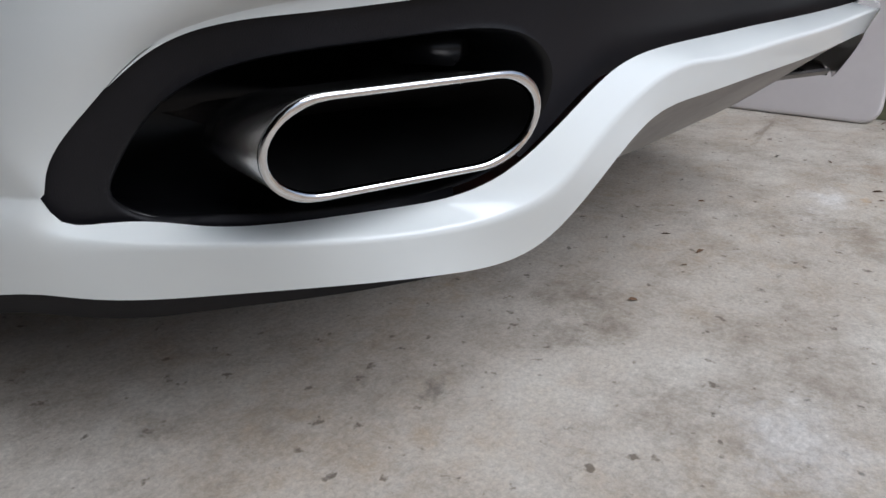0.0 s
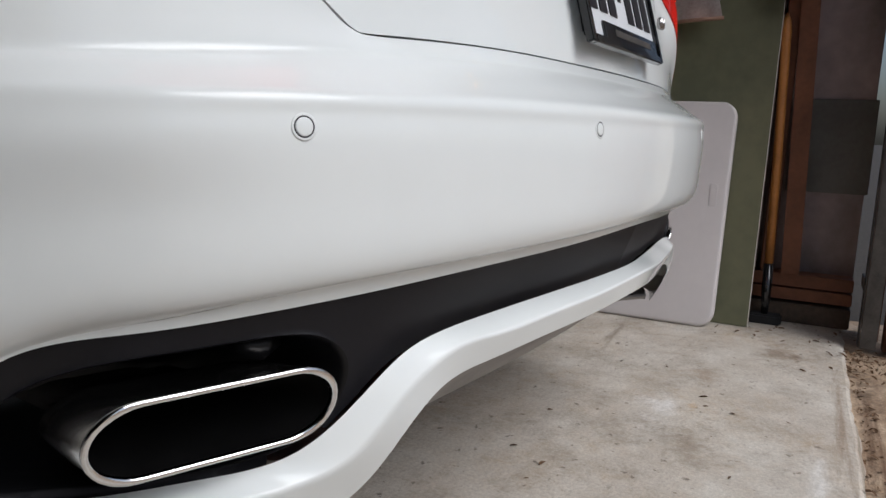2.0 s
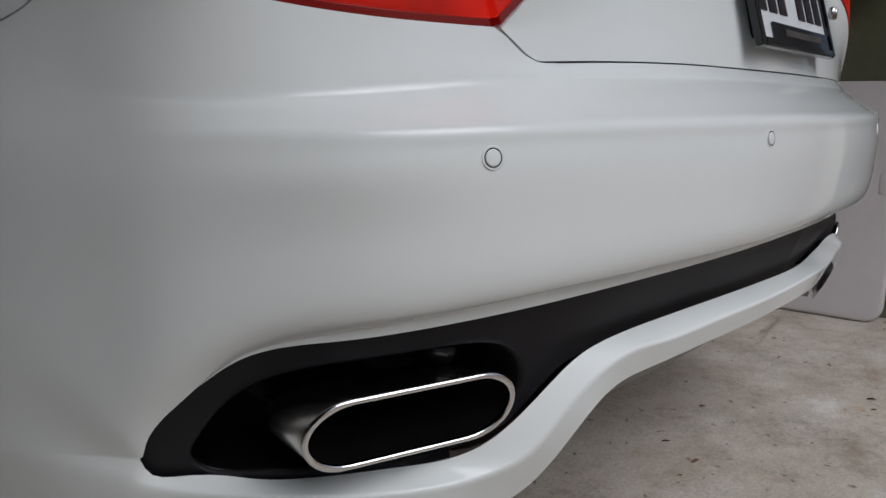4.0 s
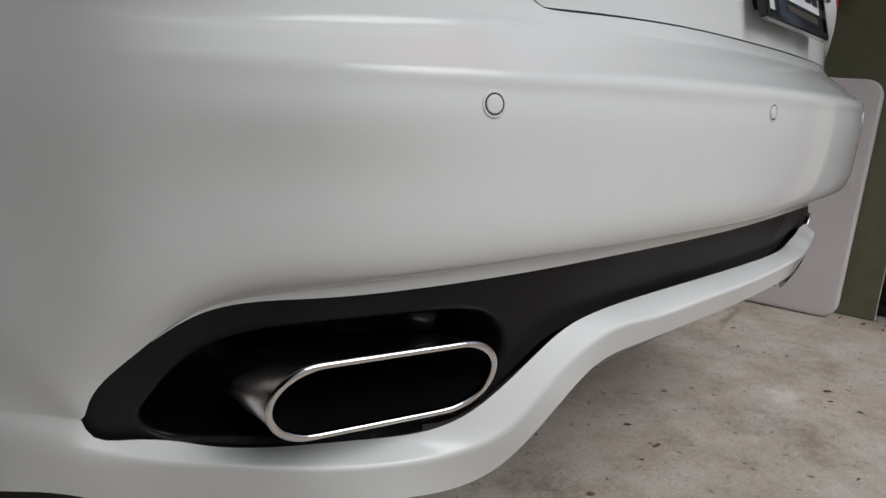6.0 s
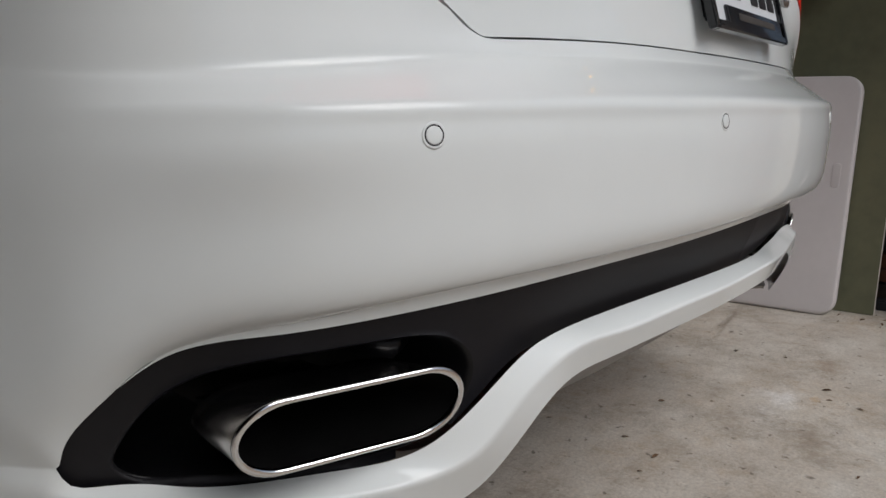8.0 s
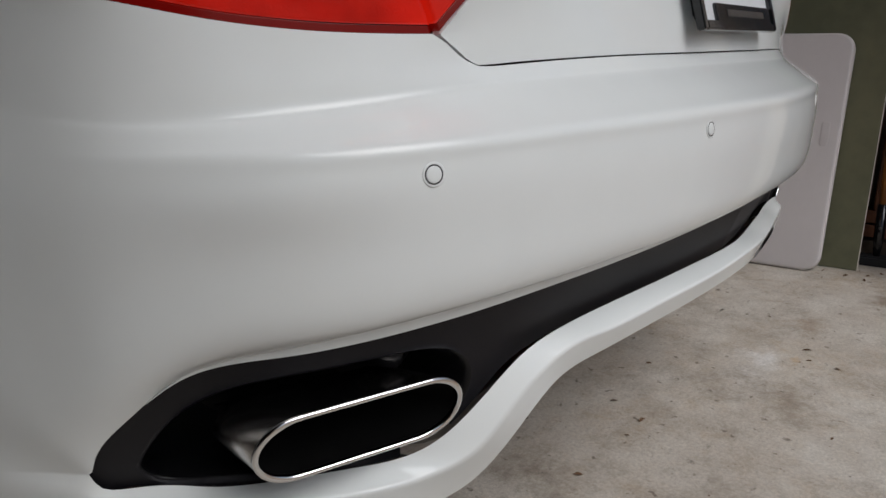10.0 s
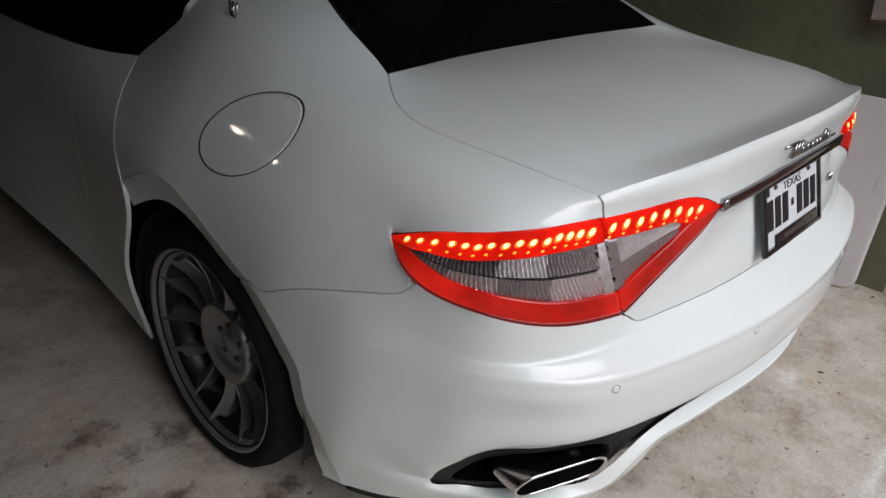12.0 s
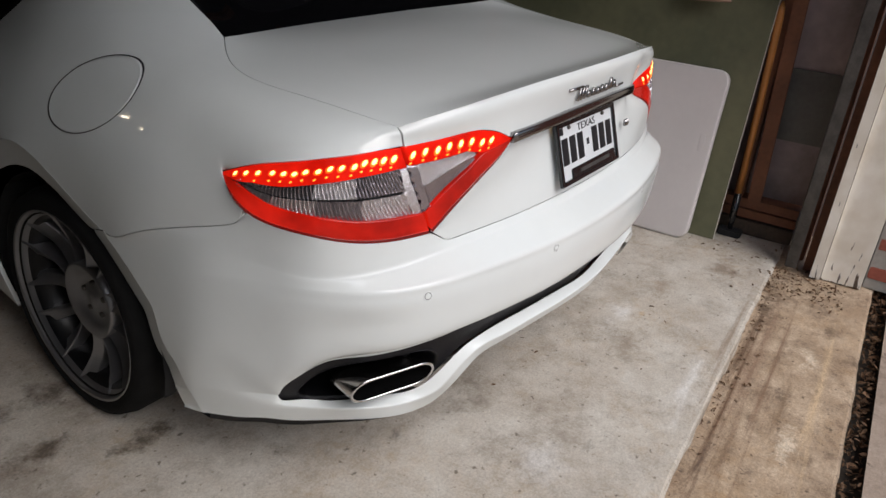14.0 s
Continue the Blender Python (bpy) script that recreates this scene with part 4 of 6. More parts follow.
# quarter panels: stations from the rear lamp forward, rows from the boot seam and pillar down to the arch
QUARTER = [
    [(-0.661, 0.257, 1.000), (-0.663, 0.254, 0.995), (-0.665, 0.250, 0.989), (-0.667, 0.246, 0.982), (-0.669, 0.242, 0.975), (-0.671, 0.240, 0.968), (-0.673, 0.238, 0.961)],
    [(-0.678, 0.36, 1.0105), (-0.706, 0.355, 1.007), (-0.735, 0.345, 1.000), (-0.765, 0.338, 0.990), (-0.790, 0.332, 0.978), (-0.807, 0.328, 0.966), (-0.823, 0.328, 0.950)],
    [(-0.696, 0.48, 1.020), (-0.728, 0.479, 1.016), (-0.760, 0.475, 1.009), (-0.800, 0.468, 0.992), (-0.830, 0.460, 0.970), (-0.850, 0.452, 0.945), (-0.867, 0.443, 0.920)],
    [(-0.705, 0.60, 1.0265), (-0.738, 0.599, 1.0215), (-0.770, 0.595, 1.014), (-0.815, 0.585, 0.992), (-0.850, 0.575, 0.960), (-0.873, 0.560, 0.922), (-0.882, 0.536, 0.883)],
    [(-0.690, 0.70, 1.0365), (-0.736, 0.694, 1.030), (-0.780, 0.685, 1.018), (-0.830, 0.670, 0.985), (-0.868, 0.645, 0.935), (-0.893, 0.585, 0.865), (-0.879, 0.480, 0.803)],
    [(-0.655, 0.78, 1.0485), (-0.722, 0.775, 1.0435), (-0.790, 0.765, 1.021), (-0.845, 0.750, 0.980), (-0.892, 0.720, 0.915), (-0.922, 0.660, 0.830), (-0.901, 0.545, 0.760)],
    [(-0.602, 0.855, 1.072), (-0.710, 0.850, 1.058), (-0.800, 0.845, 1.020), (-0.862, 0.840, 0.965), (-0.913, 0.810, 0.890), (-0.945, 0.770, 0.800), (-0.948, 0.73, 0.703)],
    [(-0.580, 1.00, 1.135), (-0.690, 1.000, 1.100), (-0.795, 0.990, 1.045), (-0.866, 0.980, 0.965), (-0.922, 0.970, 0.885), (-0.958, 0.960, 0.780), (-0.970, 0.955, 0.632)],
    [(-0.550, 1.15, 1.200), (-0.665, 1.150, 1.155), (-0.775, 1.150, 1.085), (-0.858, 1.150, 0.985), (-0.920, 1.140, 0.895), (-0.962, 1.130, 0.790), (-0.973, 1.10, 0.690)],
    [(-0.525, 1.30, 1.255), (-0.640, 1.310, 1.205), (-0.750, 1.320, 1.125), (-0.845, 1.310, 1.005), (-0.915, 1.300, 0.905), (-0.962, 1.290, 0.800), (-0.974, 1.27, 0.715)],
    [(-0.505, 1.47, 1.300), (-0.620, 1.500, 1.240), (-0.735, 1.460, 1.130), (-0.805, 1.640, 0.982), (-0.885, 1.600, 0.900), (-0.945, 1.550, 0.780), (-0.970, 1.47, 0.630)],
]
QSTEP = []
for k, st in enumerate(QUARTER):
    p, q = np.array(st[-2]), np.array(st[-1])
    l = np.linalg.norm(q - p)
    d = (q - p) / l
    end = q if k < 7 else np.array(TOP[-1]) if k == 7 else q - d * FLANGE + (-0.002, 0, 0)
    QSTEP.append(q + (0.020, 0, 0) - end)
    QUARTER[k] = st[:-1] + [tuple(p + (end - p) * 0.62), tuple(end)]
QG = surface(np.array(QUARTER).transpose(1, 0, 2), 70, 130)
qt = knots(np.array(QUARTER))
qs = np.linspace(0, qt[-1], QG.shape[1])
QSTEP = np.stack([np.interp(qs, qt[7:], np.array(QSTEP)[7:, k]) for k in range(3)], 1)

# boot lid: upper skin to the spoiler edge, the face above the chrome strip, and the face below it
LID = [[(0, 0.950, 1.052), (-0.30, 0.930, 1.056), (-0.50, 0.885, 1.064), (-0.598, 0.855, 1.071)], [(0, 0.75, 1.050), (-0.30, 0.74, 1.050), (-0.52, 0.735, 1.047), (-0.682, 0.725, 1.0395)],
       [(0, 0.62, 1.045), (-0.30, 0.62, 1.043), (-0.53, 0.62, 1.039), (-0.704, 0.618, 1.0275)], [(0, 0.50, 1.040), (-0.30, 0.50, 1.038), (-0.53, 0.50, 1.033), (-0.697, 0.50, 1.0210)],
       [(0, 0.250, 1.0335), (-0.30, 0.266, 1.0312), (-0.53, 0.303, 1.0215), (-0.676, 0.345, 1.0090)],
       [(0, 0.212, 1.0355), (-0.30, 0.228, 1.0325), (-0.52, 0.265, 1.0205), (-0.670, 0.310, 1.0052)], [(0, 0.127, 1.057), (-0.30, 0.143, 1.051), (-0.50, 0.180, 1.032), (-0.657, 0.249, 0.998)]]
lid_top = surface(mirrored(LID), 40, 80)
ABOVE = [[(0, 0.127, 1.057), (-0.20, 0.134, 1.054), (-0.36, 0.151, 1.048), (-0.46, 0.171, 1.037), (-0.56, 0.205, 1.020), (-0.657, 0.249, 0.998)],
         [(0, 0.120, 1.045), (-0.20, 0.127, 1.042), (-0.36, 0.143, 1.036), (-0.46, 0.163, 1.026), (-0.56, 0.197, 1.010), (-0.657, 0.240, 0.991)],
         [(0, 0.124, 1.005), (-0.20, 0.129, 1.002), (-0.36, 0.142, 0.998), (-0.46, 0.160, 0.998), (-0.56, 0.194, 0.987), (-0.656, 0.235, 0.976)],
         [(0, 0.132, 0.958), (-0.20, 0.134, 0.957), (-0.375, 0.143, 0.952), (-0.467, 0.165, 0.974), (-0.56, 0.198, 0.968), (-0.655, 0.232, 0.962)]]
lid_face = eased(surface(mirrored(ABOVE), 20, 81))
BELOW = [[(0, 0.162, 0.924), (-0.20, 0.162, 0.924), (-0.33, 0.150, 0.930), (-0.376, 0.142, 0.936)], [(0, 0.155, 0.895), (-0.20, 0.155, 0.892), (-0.36, 0.150, 0.885), (-0.458, 0.154, 0.872)],
         [(0, 0.136, 0.83), (-0.22, 0.140, 0.825), (-0.42, 0.155, 0.815), (-0.538, 0.168, 0.820)]]
BELOW += [[(0, 0.121, 0.775), (-0.21, 0.127, 0.772), (-0.42, 0.150, 0.767), (-0.588, 0.186, 0.770)], [(0, 0.115, 0.738), (-0.20, 0.121, 0.738), (-0.40, 0.143, 0.7365), (-0.551, 0.176, 0.731)]]
lid_low = eased(surface(mirrored(BELOW), 40, 121))
ING_FAR = eased(ING * (-1, 1, 1))

# shared edges
lamp_rim = np.concatenate([OUTG[0, ::-1], OUTG[:, 0], OUTG[-1, :40]])
QG = snapped(QG, lamp_rim, 0.02, 30)
QG = snapped(QG, lid_top[:, -1], 0.025, 8, "first")
QG = snapped(QG[:, ::-1], lid_face[:, -1], 0.025, 6, "right")[:, ::-1]
ease = np.clip(np.arange(QG.shape[0] - 2, 0, -1) / 14, 0, 1)[:, None, None]
for _ in range(80):
    QG[1:-1, 1:-1] += ease * ((QG[:-2, 1:-1] + QG[2:, 1:-1] + QG[1:-1, :-2] + QG[1:-1, 2:]) * 0.125 - QG[1:-1, 1:-1] * 0.5)
notch = np.array([(-0.540, 0.173, 0.7305), (-0.556, 0.177, 0.7325), (-0.568, 0.180, 0.738), (-0.578, 0.1825, 0.7445), (-0.598, 0.188, 0.7605)])
lid_face = snapped(lid_face, ING[0], 0.02, 8)
lid_face = snapped(lid_face, ING_FAR[0], 0.02, 8)
lid_low = snapped(lid_low, ING[-1], 0.02, 8, "right")
lid_low = snapped(lid_low, notch, 0.02, 8, "right")
lid_low = snapped(lid_low[:, ::-1], flip(notch), 0.02, 8, "right")[:, ::-1]
lid_low = snapped(lid_low[:, ::-1], ING_FAR[-1], 0.02, 8, "right")[:, ::-1]
tip_ = np.linalg.norm(QG[-1] - OUTG[0, 0], axis=1) < 0.016
QG[-1, tip_] += (0.005, 0.004, 0)
QG[-2, tip_] += (0.002, 0.001, 0)
for rim_line in (notch, flip(notch), lid_low[-1], OUTG[-1, 30:], flip(OUTG[-1, 30:]), QG[-1, 45:], flip(QG[-1, 45:])):
    UPPER = snapped(UPPER, rim_line, 0.016, 14, "first")
fine = spline(lt, np.array(mirrored(LROWS)).transpose(1, 0, 2), np.linspace(0, lt[-1], 4001)).transpose(1, 0, 2)
ends_ = np.abs(UPPER[-1, :, 0]) > 0.8565
for side_ in (1, -1):
    corner = np.array(LOW[11]) * (side_, 1, 1)
    near_ = int(np.argmin(np.linalg.norm(UPPER[-1] - corner, axis=1)))
    UPPER[-1, near_] = corner
    ends_[near_] = True
where_ = np.interp(-UPPER[-1, :, 0], -fine[0, :, 0], np.arange(4001.0))
n_out = int(ends_[:140].sum())
where_[n_out:-n_out] = np.linspace(where_[n_out - 1], where_[-n_out], 281 - 2 * n_out + 2)[1:-1]
three = np.stack([np.stack([np.interp(where_, np.arange(4001.0), fine[r, :, k]) for k in range(3)], -1) for r in range(3)])
three[0, ends_] = UPPER[-1, ends_]
LIP = lip_rows(three)
bm = bmesh.new()
sheet(bm, UPPER)
inward = HEART - UPPER[0]
inward /= np.linalg.norm(inward, axis=1, keepdims=True)
sheet(bm, np.stack([UPPER[0] + inward * 0.0015, UPPER[0] + inward * 0.014]))
wide_ = np.linalg.norm(CHAMFER[0] - CHAMFER[-1], axis=1) > 0.0003
sheet(bm, CHAMFER[:, wide_])
sheet(bm, np.stack([CHAMFER[-1, wide_] + (0, 0.001, 0), CHAMFER[-1, wide_] + (0, 0.014, 0.003)]))
sheet(bm, LIP)
for g_ in (flange(UPPER, UROWS), flange(LIP, LROWS)):
    sheet(bm, g_)
    sheet(bm, flip(g_))
bumper = part("rear_bumper", tidy(bm), PAINT, car, "white bumper skin with a few scuffs")

# black lower edge under the lip
for s in (1, -1):
    low = LIP[-1][18:-18] + np.array((0, 0.010, 0.004))
    low = low[low[:, 0] * s < -0.560]
    drop = np.clip((np.abs(low[:, :1]) - 0.556) / 0.24, 0.04, 1)
    part("lower_valance", sheet(bmesh.new(), np.stack([low, low + drop * np.array([[0, 0.006, -0.026]]), low + np.array([[0, 0.05, 0]]) + drop * np.array([[0, 0, -0.028]])]), 0, 0.004), BLACK, car, "thin black plastic edge below the lip")

# grey floor panel rising behind the middle of the lip
tray = surface([[(x, 0.082 + 0.35 * x * x, 0.407 - 0.05 * abs(x)), (x, 0.15 + 0.2 * x * x, 0.350), (x, 0.23 + 0.1 * x * x, 0.288), (x, 0.60, 0.25)] for x in (-0.50, -0.25, 0, 0.25, 0.50)], 12, 16)
panel("undertray", [tray], GREY, car, "grey floor panel", 0, 0.01)
for s in (-1, 1):
    edge_ = LIP[-1][(LIP[-1][:, 0] * s < -0.535) & (LIP[-1][:, 0] * s > -0.80)] + (0, 0.012, 0.004)
    deep_ = np.clip(edge_[:, 1:2] + 0.18, 0.40, 0.60)
    rows_ = [edge_, np.concatenate([edge_[:, :1], edge_[:, 1:2] * 0.5 + deep_ * 0.5, edge_[:, 2:] - 0.026], 1), np.concatenate([edge_[:, :1], deep_, np.full_like(deep_, 0.222)], 1),
             np.concatenate([edge_[:, :1], np.full_like(deep_, 0.80), np.full_like(deep_, 0.215)], 1)]
    part("side_undertray", sheet(bmesh.new(), np.stack(rows_), 0, 0.006), GREY, car, "dusty grey panel under the bumper corner")

# black insert: a middle band, and a surround with an opening at each tailpipe
OPENING = [(-0.576, 0.158, 0.418), (-0.584, 0.155, 0.442), (-0.605, 0.161, 0.461), (-0.631, 0.172, 0.468), (-0.665, 0.190, 0.468), (-0.705, 0.219, 0.463), (-0.752, 0.262, 0.455),
           (-0.782, 0.300, 0.441), (-0.798, 0.325, 0.424), (-0.808, 0.347, 0.402), (-0.816, 0.370, 0.372), (-0.816, 0.383, 0.347), (-0.800, 0.379, 0.331), (-0.770, 0.350, 0.327),
           (-0.722, 0.302, 0.327), (-0.668, 0.250, 0.333), (-0.630, 0.220, 0.340), (-0.605, 0.199, 0.351), (-0.587, 0.181, 0.369), (-0.578, 0.168, 0.392)]


def closed_curve(pts, n):
    p = np.array(pts + pts[:1], float)
    p = np.concatenate([p[-4:-1], p, p[1:4]])
    t = knots(p)
    return spline(t, p, np.linspace(t[3], t[-4], n, endpoint=False))


HOLE = closed_curve(OPENING, 120)
half = surface([LOW[:12], [tuple(np.array(p) + np.array((0, 0.010, -0.012)) * k) for p, k in zip(LIPTOP[:12], (1, 1, 1, 1, 1, 1, 0.8, 0.5, 0.4, 0.2, 0.1, 0))]], 45, 341) + np.array((0, 0.007, 0))
whole = np.concatenate([flip(half[:, :0:-1]), half], 1)


def inside(p, loop):
    """Whether (x, z) of p lies inside a closed outline."""
    x, z, hit = p[0], p[2], False
    for k in range(len(loop)):
        a_, b_ = loop[k - 1], loop[k]
        if (a_[2] > z) != (b_[2] > z) and x < a_[0] + (z - a_[2]) / (b_[2] - a_[2]) * (b_[0] - a_[0]):
            hit = not hit
    return hit


insert = bmesh.new()
sheet(insert, whole)
HOLE = HOLE + np.array((0, 0.009, 0))
for hole in (HOLE, flip(HOLE)):
    lo_, hi_ = hole.min(0), hole.max(0)
    gone = [f for f in insert.faces if lo_[0] < f.calc_center_median().x < hi_[0] and inside(f.calc_center_median(), hole)]
    rim_v = {v for f in gone for v in f.verts}
    bmesh.ops.delete(insert, geom=gone, context="FACES")
    for v in [v for v in rim_v if v.is_valid]:
        p_, q_ = np.roll(hole, 1, 0), hole
        t_ = np.clip(((np.array(v.co) - p_) * (q_ - p_)).sum(-1) / ((q_ - p_) ** 2).sum(-1), 0, 1)
        c_ = p_ + t_[:, None] * (q_ - p_)
        v.co = c_[int(np.argmin(np.linalg.norm(c_ - np.array(v.co), axis=1)))]
surround = part("rear_insert", insert, BLACK, car, "matt black insert with deep tailpipe openings")
for s in (1, -1):
    bm = bmesh.new()
    mid_ = HOLE.mean(0)
    rings = [[bm.verts.new((mid_ + (HOLE - mid_) * k + (0, dy, 0))[i] * (s, 1, 1)) for i in range(len(HOLE))] for k, dy in ((1.012, -0.001), (0.992, 0.0), (0.978, 0.006), (0.975, 0.05), (0.965, 0.17))]
    for p_, q_ in zip(rings, rings[1:]):
        for k in range(len(p_)):
            bm.faces.new((p_[k], p_[(k + 1) % len(p_)], q_[(k + 1) % len(p_)], q_[k]))
    bm.faces.new(rings[-1])
    bmesh.ops.recalc_face_normals(bm, faces=bm.faces)
    part("tailpipe_well", bm, WELL, surround, "gloss black well round the tailpipe")
for s in (1, -1):
    bm = box(bmesh.new(), -0.022, 0.022, -0.02, 0.03, -0.012, 0.012, 0.004, Matrix.Translation((s * -0.625, 0.235, 0.452)) @ Matrix.Rotation(radians(s * 25), 4, "Z"))
    part("bracket", bm, WELL, surround)


def stadium(width, height, n=64):
    """A slot outline with round ends, in (across, up)."""
    r, out, h = height / 2, [], width / 2 - height / 2
    per = 4 * h + math.tau * r
    for k in range(n):
        d = per * k / n
        for length, fn in ((math.pi * r, lambda q: (h + r * math.cos(q / r - math.pi / 2), r * math.sin(q / r - math.pi / 2))), (2 * h, lambda q: (h - q, r)),
                           (math.pi * r, lambda q: (-h + r * math.cos(q / r + math.pi / 2), r * math.sin(q / r + math.pi / 2))), (2 * h, lambda q: (-h + q, -r))):
            if d <= length:
                out.append(fn(d))
                break
            d -= length
    return out


for s in (1, -1):
    # tip frame: across, up (leaning back), along
    M = Matrix.Translation((-0.690 * s, 0.206, 0.4005)) @ Matrix.Rotation(radians(-22 * s), 4, "Z") @ Matrix.Rotation(radians(18), 4, "X") @ Matrix.Rotation(radians(-1.5 * s), 4, "Y")
    prof = stadium(0.216, 0.083)

    def ring_at(bm, k, dy):
        # the pipe runs level and outwards behind its slanted mouth
        grow, out, drop = k, -s * 0.38 * max(0, dy), 0.34 * max(0, dy)
        return [bm.verts.new(M @ Vector((x + out + grow * math.copysign(min(1, abs(x) / 0.05), x), dy, z - drop + grow * math.copysign(min(1, abs(z) / 0.036), z)))) for x, z in prof]

    def loft(rings, bm, close=False):
        for a, b in zip(rings, rings[1:]):
            for k in range(len(a)):
                bm.faces.new((a[k], a[(k + 1) % len(a)], b[(k + 1) % len(a)], b[k]))
        if close:
            bm.faces.new(rings[-1])
        bmesh.ops.recalc_face_normals(bm, faces=bm.faces)
        return bm

    bm = bmesh.new()
    tip = part("exhaust_tip", loft([ring_at(bm, k, y) for k, y in ((-0.001, 0.001), (-0.0015, 0.008), (-0.004, 0.030), (-0.007, 0.056), (-0.010, 0.072), (-0.020, 0.076), (-0.034, 0.090), (-0.036, 0.17))], bm), STEEL, car, "oval polished steel tailpipe")
    bm = bmesh.new()
    rings = [ring_at(bm, -0.0027 + 0.0031 * math.cos(a), -0.0031 * math.sin(a)) for a in [math.tau * k / 10 for k in range(11)]]
    part("rolled_rim", tidy(loft(rings, bm), 0.0001), CHROME, tip, "bright rolled chrome rim")
    bm = bmesh.new()
    part("bore", loft([ring_at(bm, k, y) for k, y in ((-0.006, 0.002), (-0.017, 0.028), (-0.028, 0.052), (-0.036, 0.076), (-0.038, 0.12))], bm, True), SOOT, tip, "sooted bore, blackened for the shade of its depth")


# parking sensors: rings in the bumper face
def on_bumper(x, z):
    g = UPPER.reshape(-1, 3)
    j, i = divmod(int(np.argmin((g[:, 0] - x) ** 2 + (g[:, 2] - z) ** 2 + (g[:, 1] > 0.5) * 9)), UPPER.shape[1])
    du, dv = (UPPER[j, i + 1] - UPPER[j, i - 1]) / 2, (UPPER[j + 1, i] - UPPER[j - 1, i]) / 2
    k = np.linalg.solve(np.array([[du[0], dv[0]], [du[2], dv[2]]]), (x - UPPER[j, i, 0], z - UPPER[j, i, 2]))
    n_ = Vector(np.cross(du, dv)).normalized()
    return Vector(UPPER[j, i] + k[0] * du + k[1] * dv), (-n_ if n_.y > 0 else n_)


for x, z in ((-0.664, 0.648), (-0.271, 0.656), (0.271, 0.656), (0.664, 0.648)):
    p, n_ = on_bumper(x, z)
    q = n_.to_track_quat("X", "Z").to_matrix().to_4x4()
    mm = Matrix.Translation(p) @ q
    bm = lathe(bmesh.new(), [(-0.003, 0.0108), (0.0003, 0.0107), (0.0007, 0.0099), (0.0004, 0.0084)], 40)
    bmesh.ops.transform(bm, matrix=mm, verts=bm.verts)
    ring = part("parking_sensor", bm, PAINT, bumper)
    bm = lathe(bmesh.new(), [(0.0006, 0.0086), (0.0005, 0.0073)], 40)
    bmesh.ops.transform(bm, matrix=mm, verts=bm.verts)
    part("sensor_gap", bm, INK, bumper)
    bm = lathe(bmesh.new(), [(0.0004, 0.0074), (0.0010, 0.0071), (0.0012, 0.0062), (0.0013, 0.0)], 40)
    bmesh.ops.transform(bm, matrix=mm, verts=bm.verts)
    part("sensor_face", bm, PAINT, bumper)

quarters = []
keep = qs >= qt[7] - 0.004
rim_q = QG[-1][keep]
strip_q = np.stack([rim_q, rim_q + QSTEP[keep] * 0.5, rim_q + QSTEP[keep]])
for s in (1, -1):
    bm = bmesh.new()
    sheet(bm, QG * (s, 1, 1), 0.0030, 0.012)
    sheet(bm, strip_q * (s, 1, 1), 0.0, 0.006)
    quarters.append(part("quarter_panel", bm, PAINT, car))

# sides ahead of the rear arch
SIDE = [
    [(-0.805, 1.640, 0.982), (-0.885, 1.600, 0.900), (-0.945, 1.550, 0.780), (-0.970, 1.470, 0.630), (-0.968, 1.545, 0.420), (-0.956, 1.470, 0.200)],
    [(-0.822, 1.950, 0.950), (-0.880, 1.950, 0.870), (-0.905, 1.950, 0.740), (-0.902, 1.950, 0.580), (-0.905, 1.950, 0.400), (-0.915, 1.950, 0.200)],
    [(-0.822, 2.500, 0.930), (-0.865, 2.500, 0.850), (-0.880, 2.500, 0.720), (-0.885, 2.500, 0.570), (-0.890, 2.500, 0.400), (-0.905, 2.500, 0.200)],
    [(-0.800, 3.150, 0.915), (-0.880, 3.150, 0.840), (-0.905, 3.150, 0.720), (-0.900, 3.150, 0.570), (-0.900, 3.150, 0.400), (-0.905, 3.150, 0.200)],
    [(-0.780, 3.720, 0.900), (-0.880, 3.720, 0.835), (-0.940, 3.720, 0.720), (-0.945, 3.720, 0.570), (-0.935, 3.720, 0.400), (-0.920, 3.690, 0.200)],
]
SG = surface(np.array(SIDE).transpose(1, 0, 2), 40, 90)
for k, (a, b) in enumerate(((0, 17), (16, 62), (61, 90))):
    both(("side_skin", "door", "front_fender")[k], SG[:, a:b], PAINT)
# front wings over the front wheels, bonnet and nose
WING = [
    [(-0.780, 3.72, 0.900), (-0.880, 3.72, 0.835), (-0.940, 3.72, 0.720), (-0.945, 3.72, 0.570)],
    [(-0.760, 4.10, 0.890), (-0.870, 4.10, 0.850), (-0.940, 4.10, 0.770), (-0.950, 4.10, 0.715)],
    [(-0.720, 4.45, 0.835), (-0.830, 4.45, 0.790), (-0.905, 4.45, 0.700), (-0.925, 4.47, 0.560)],
    [(-0.640, 4.72, 0.740), (-0.740, 4.70, 0.690), (-0.810, 4.66, 0.600), (-0.850, 4.62, 0.450)],
]
both("wing", surface(np.array(WING).transpose(1, 0, 2), 20, 40), PAINT)
HOOD = [[(0, 3.10, 0.965), (-0.40, 3.12, 0.955), (-0.78, 3.25, 0.915)], [(0, 3.70, 0.945), (-0.40, 3.70, 0.930), (-0.78, 3.72, 0.900)],
        [(0, 4.25, 0.860), (-0.40, 4.25, 0.850), (-0.74, 4.28, 0.870)], [(0, 4.82, 0.700), (-0.35, 4.80, 0.705), (-0.64, 4.72, 0.740)]]
panel("bonnet", [surface(mirrored(HOOD), 24, 40)], PAINT)
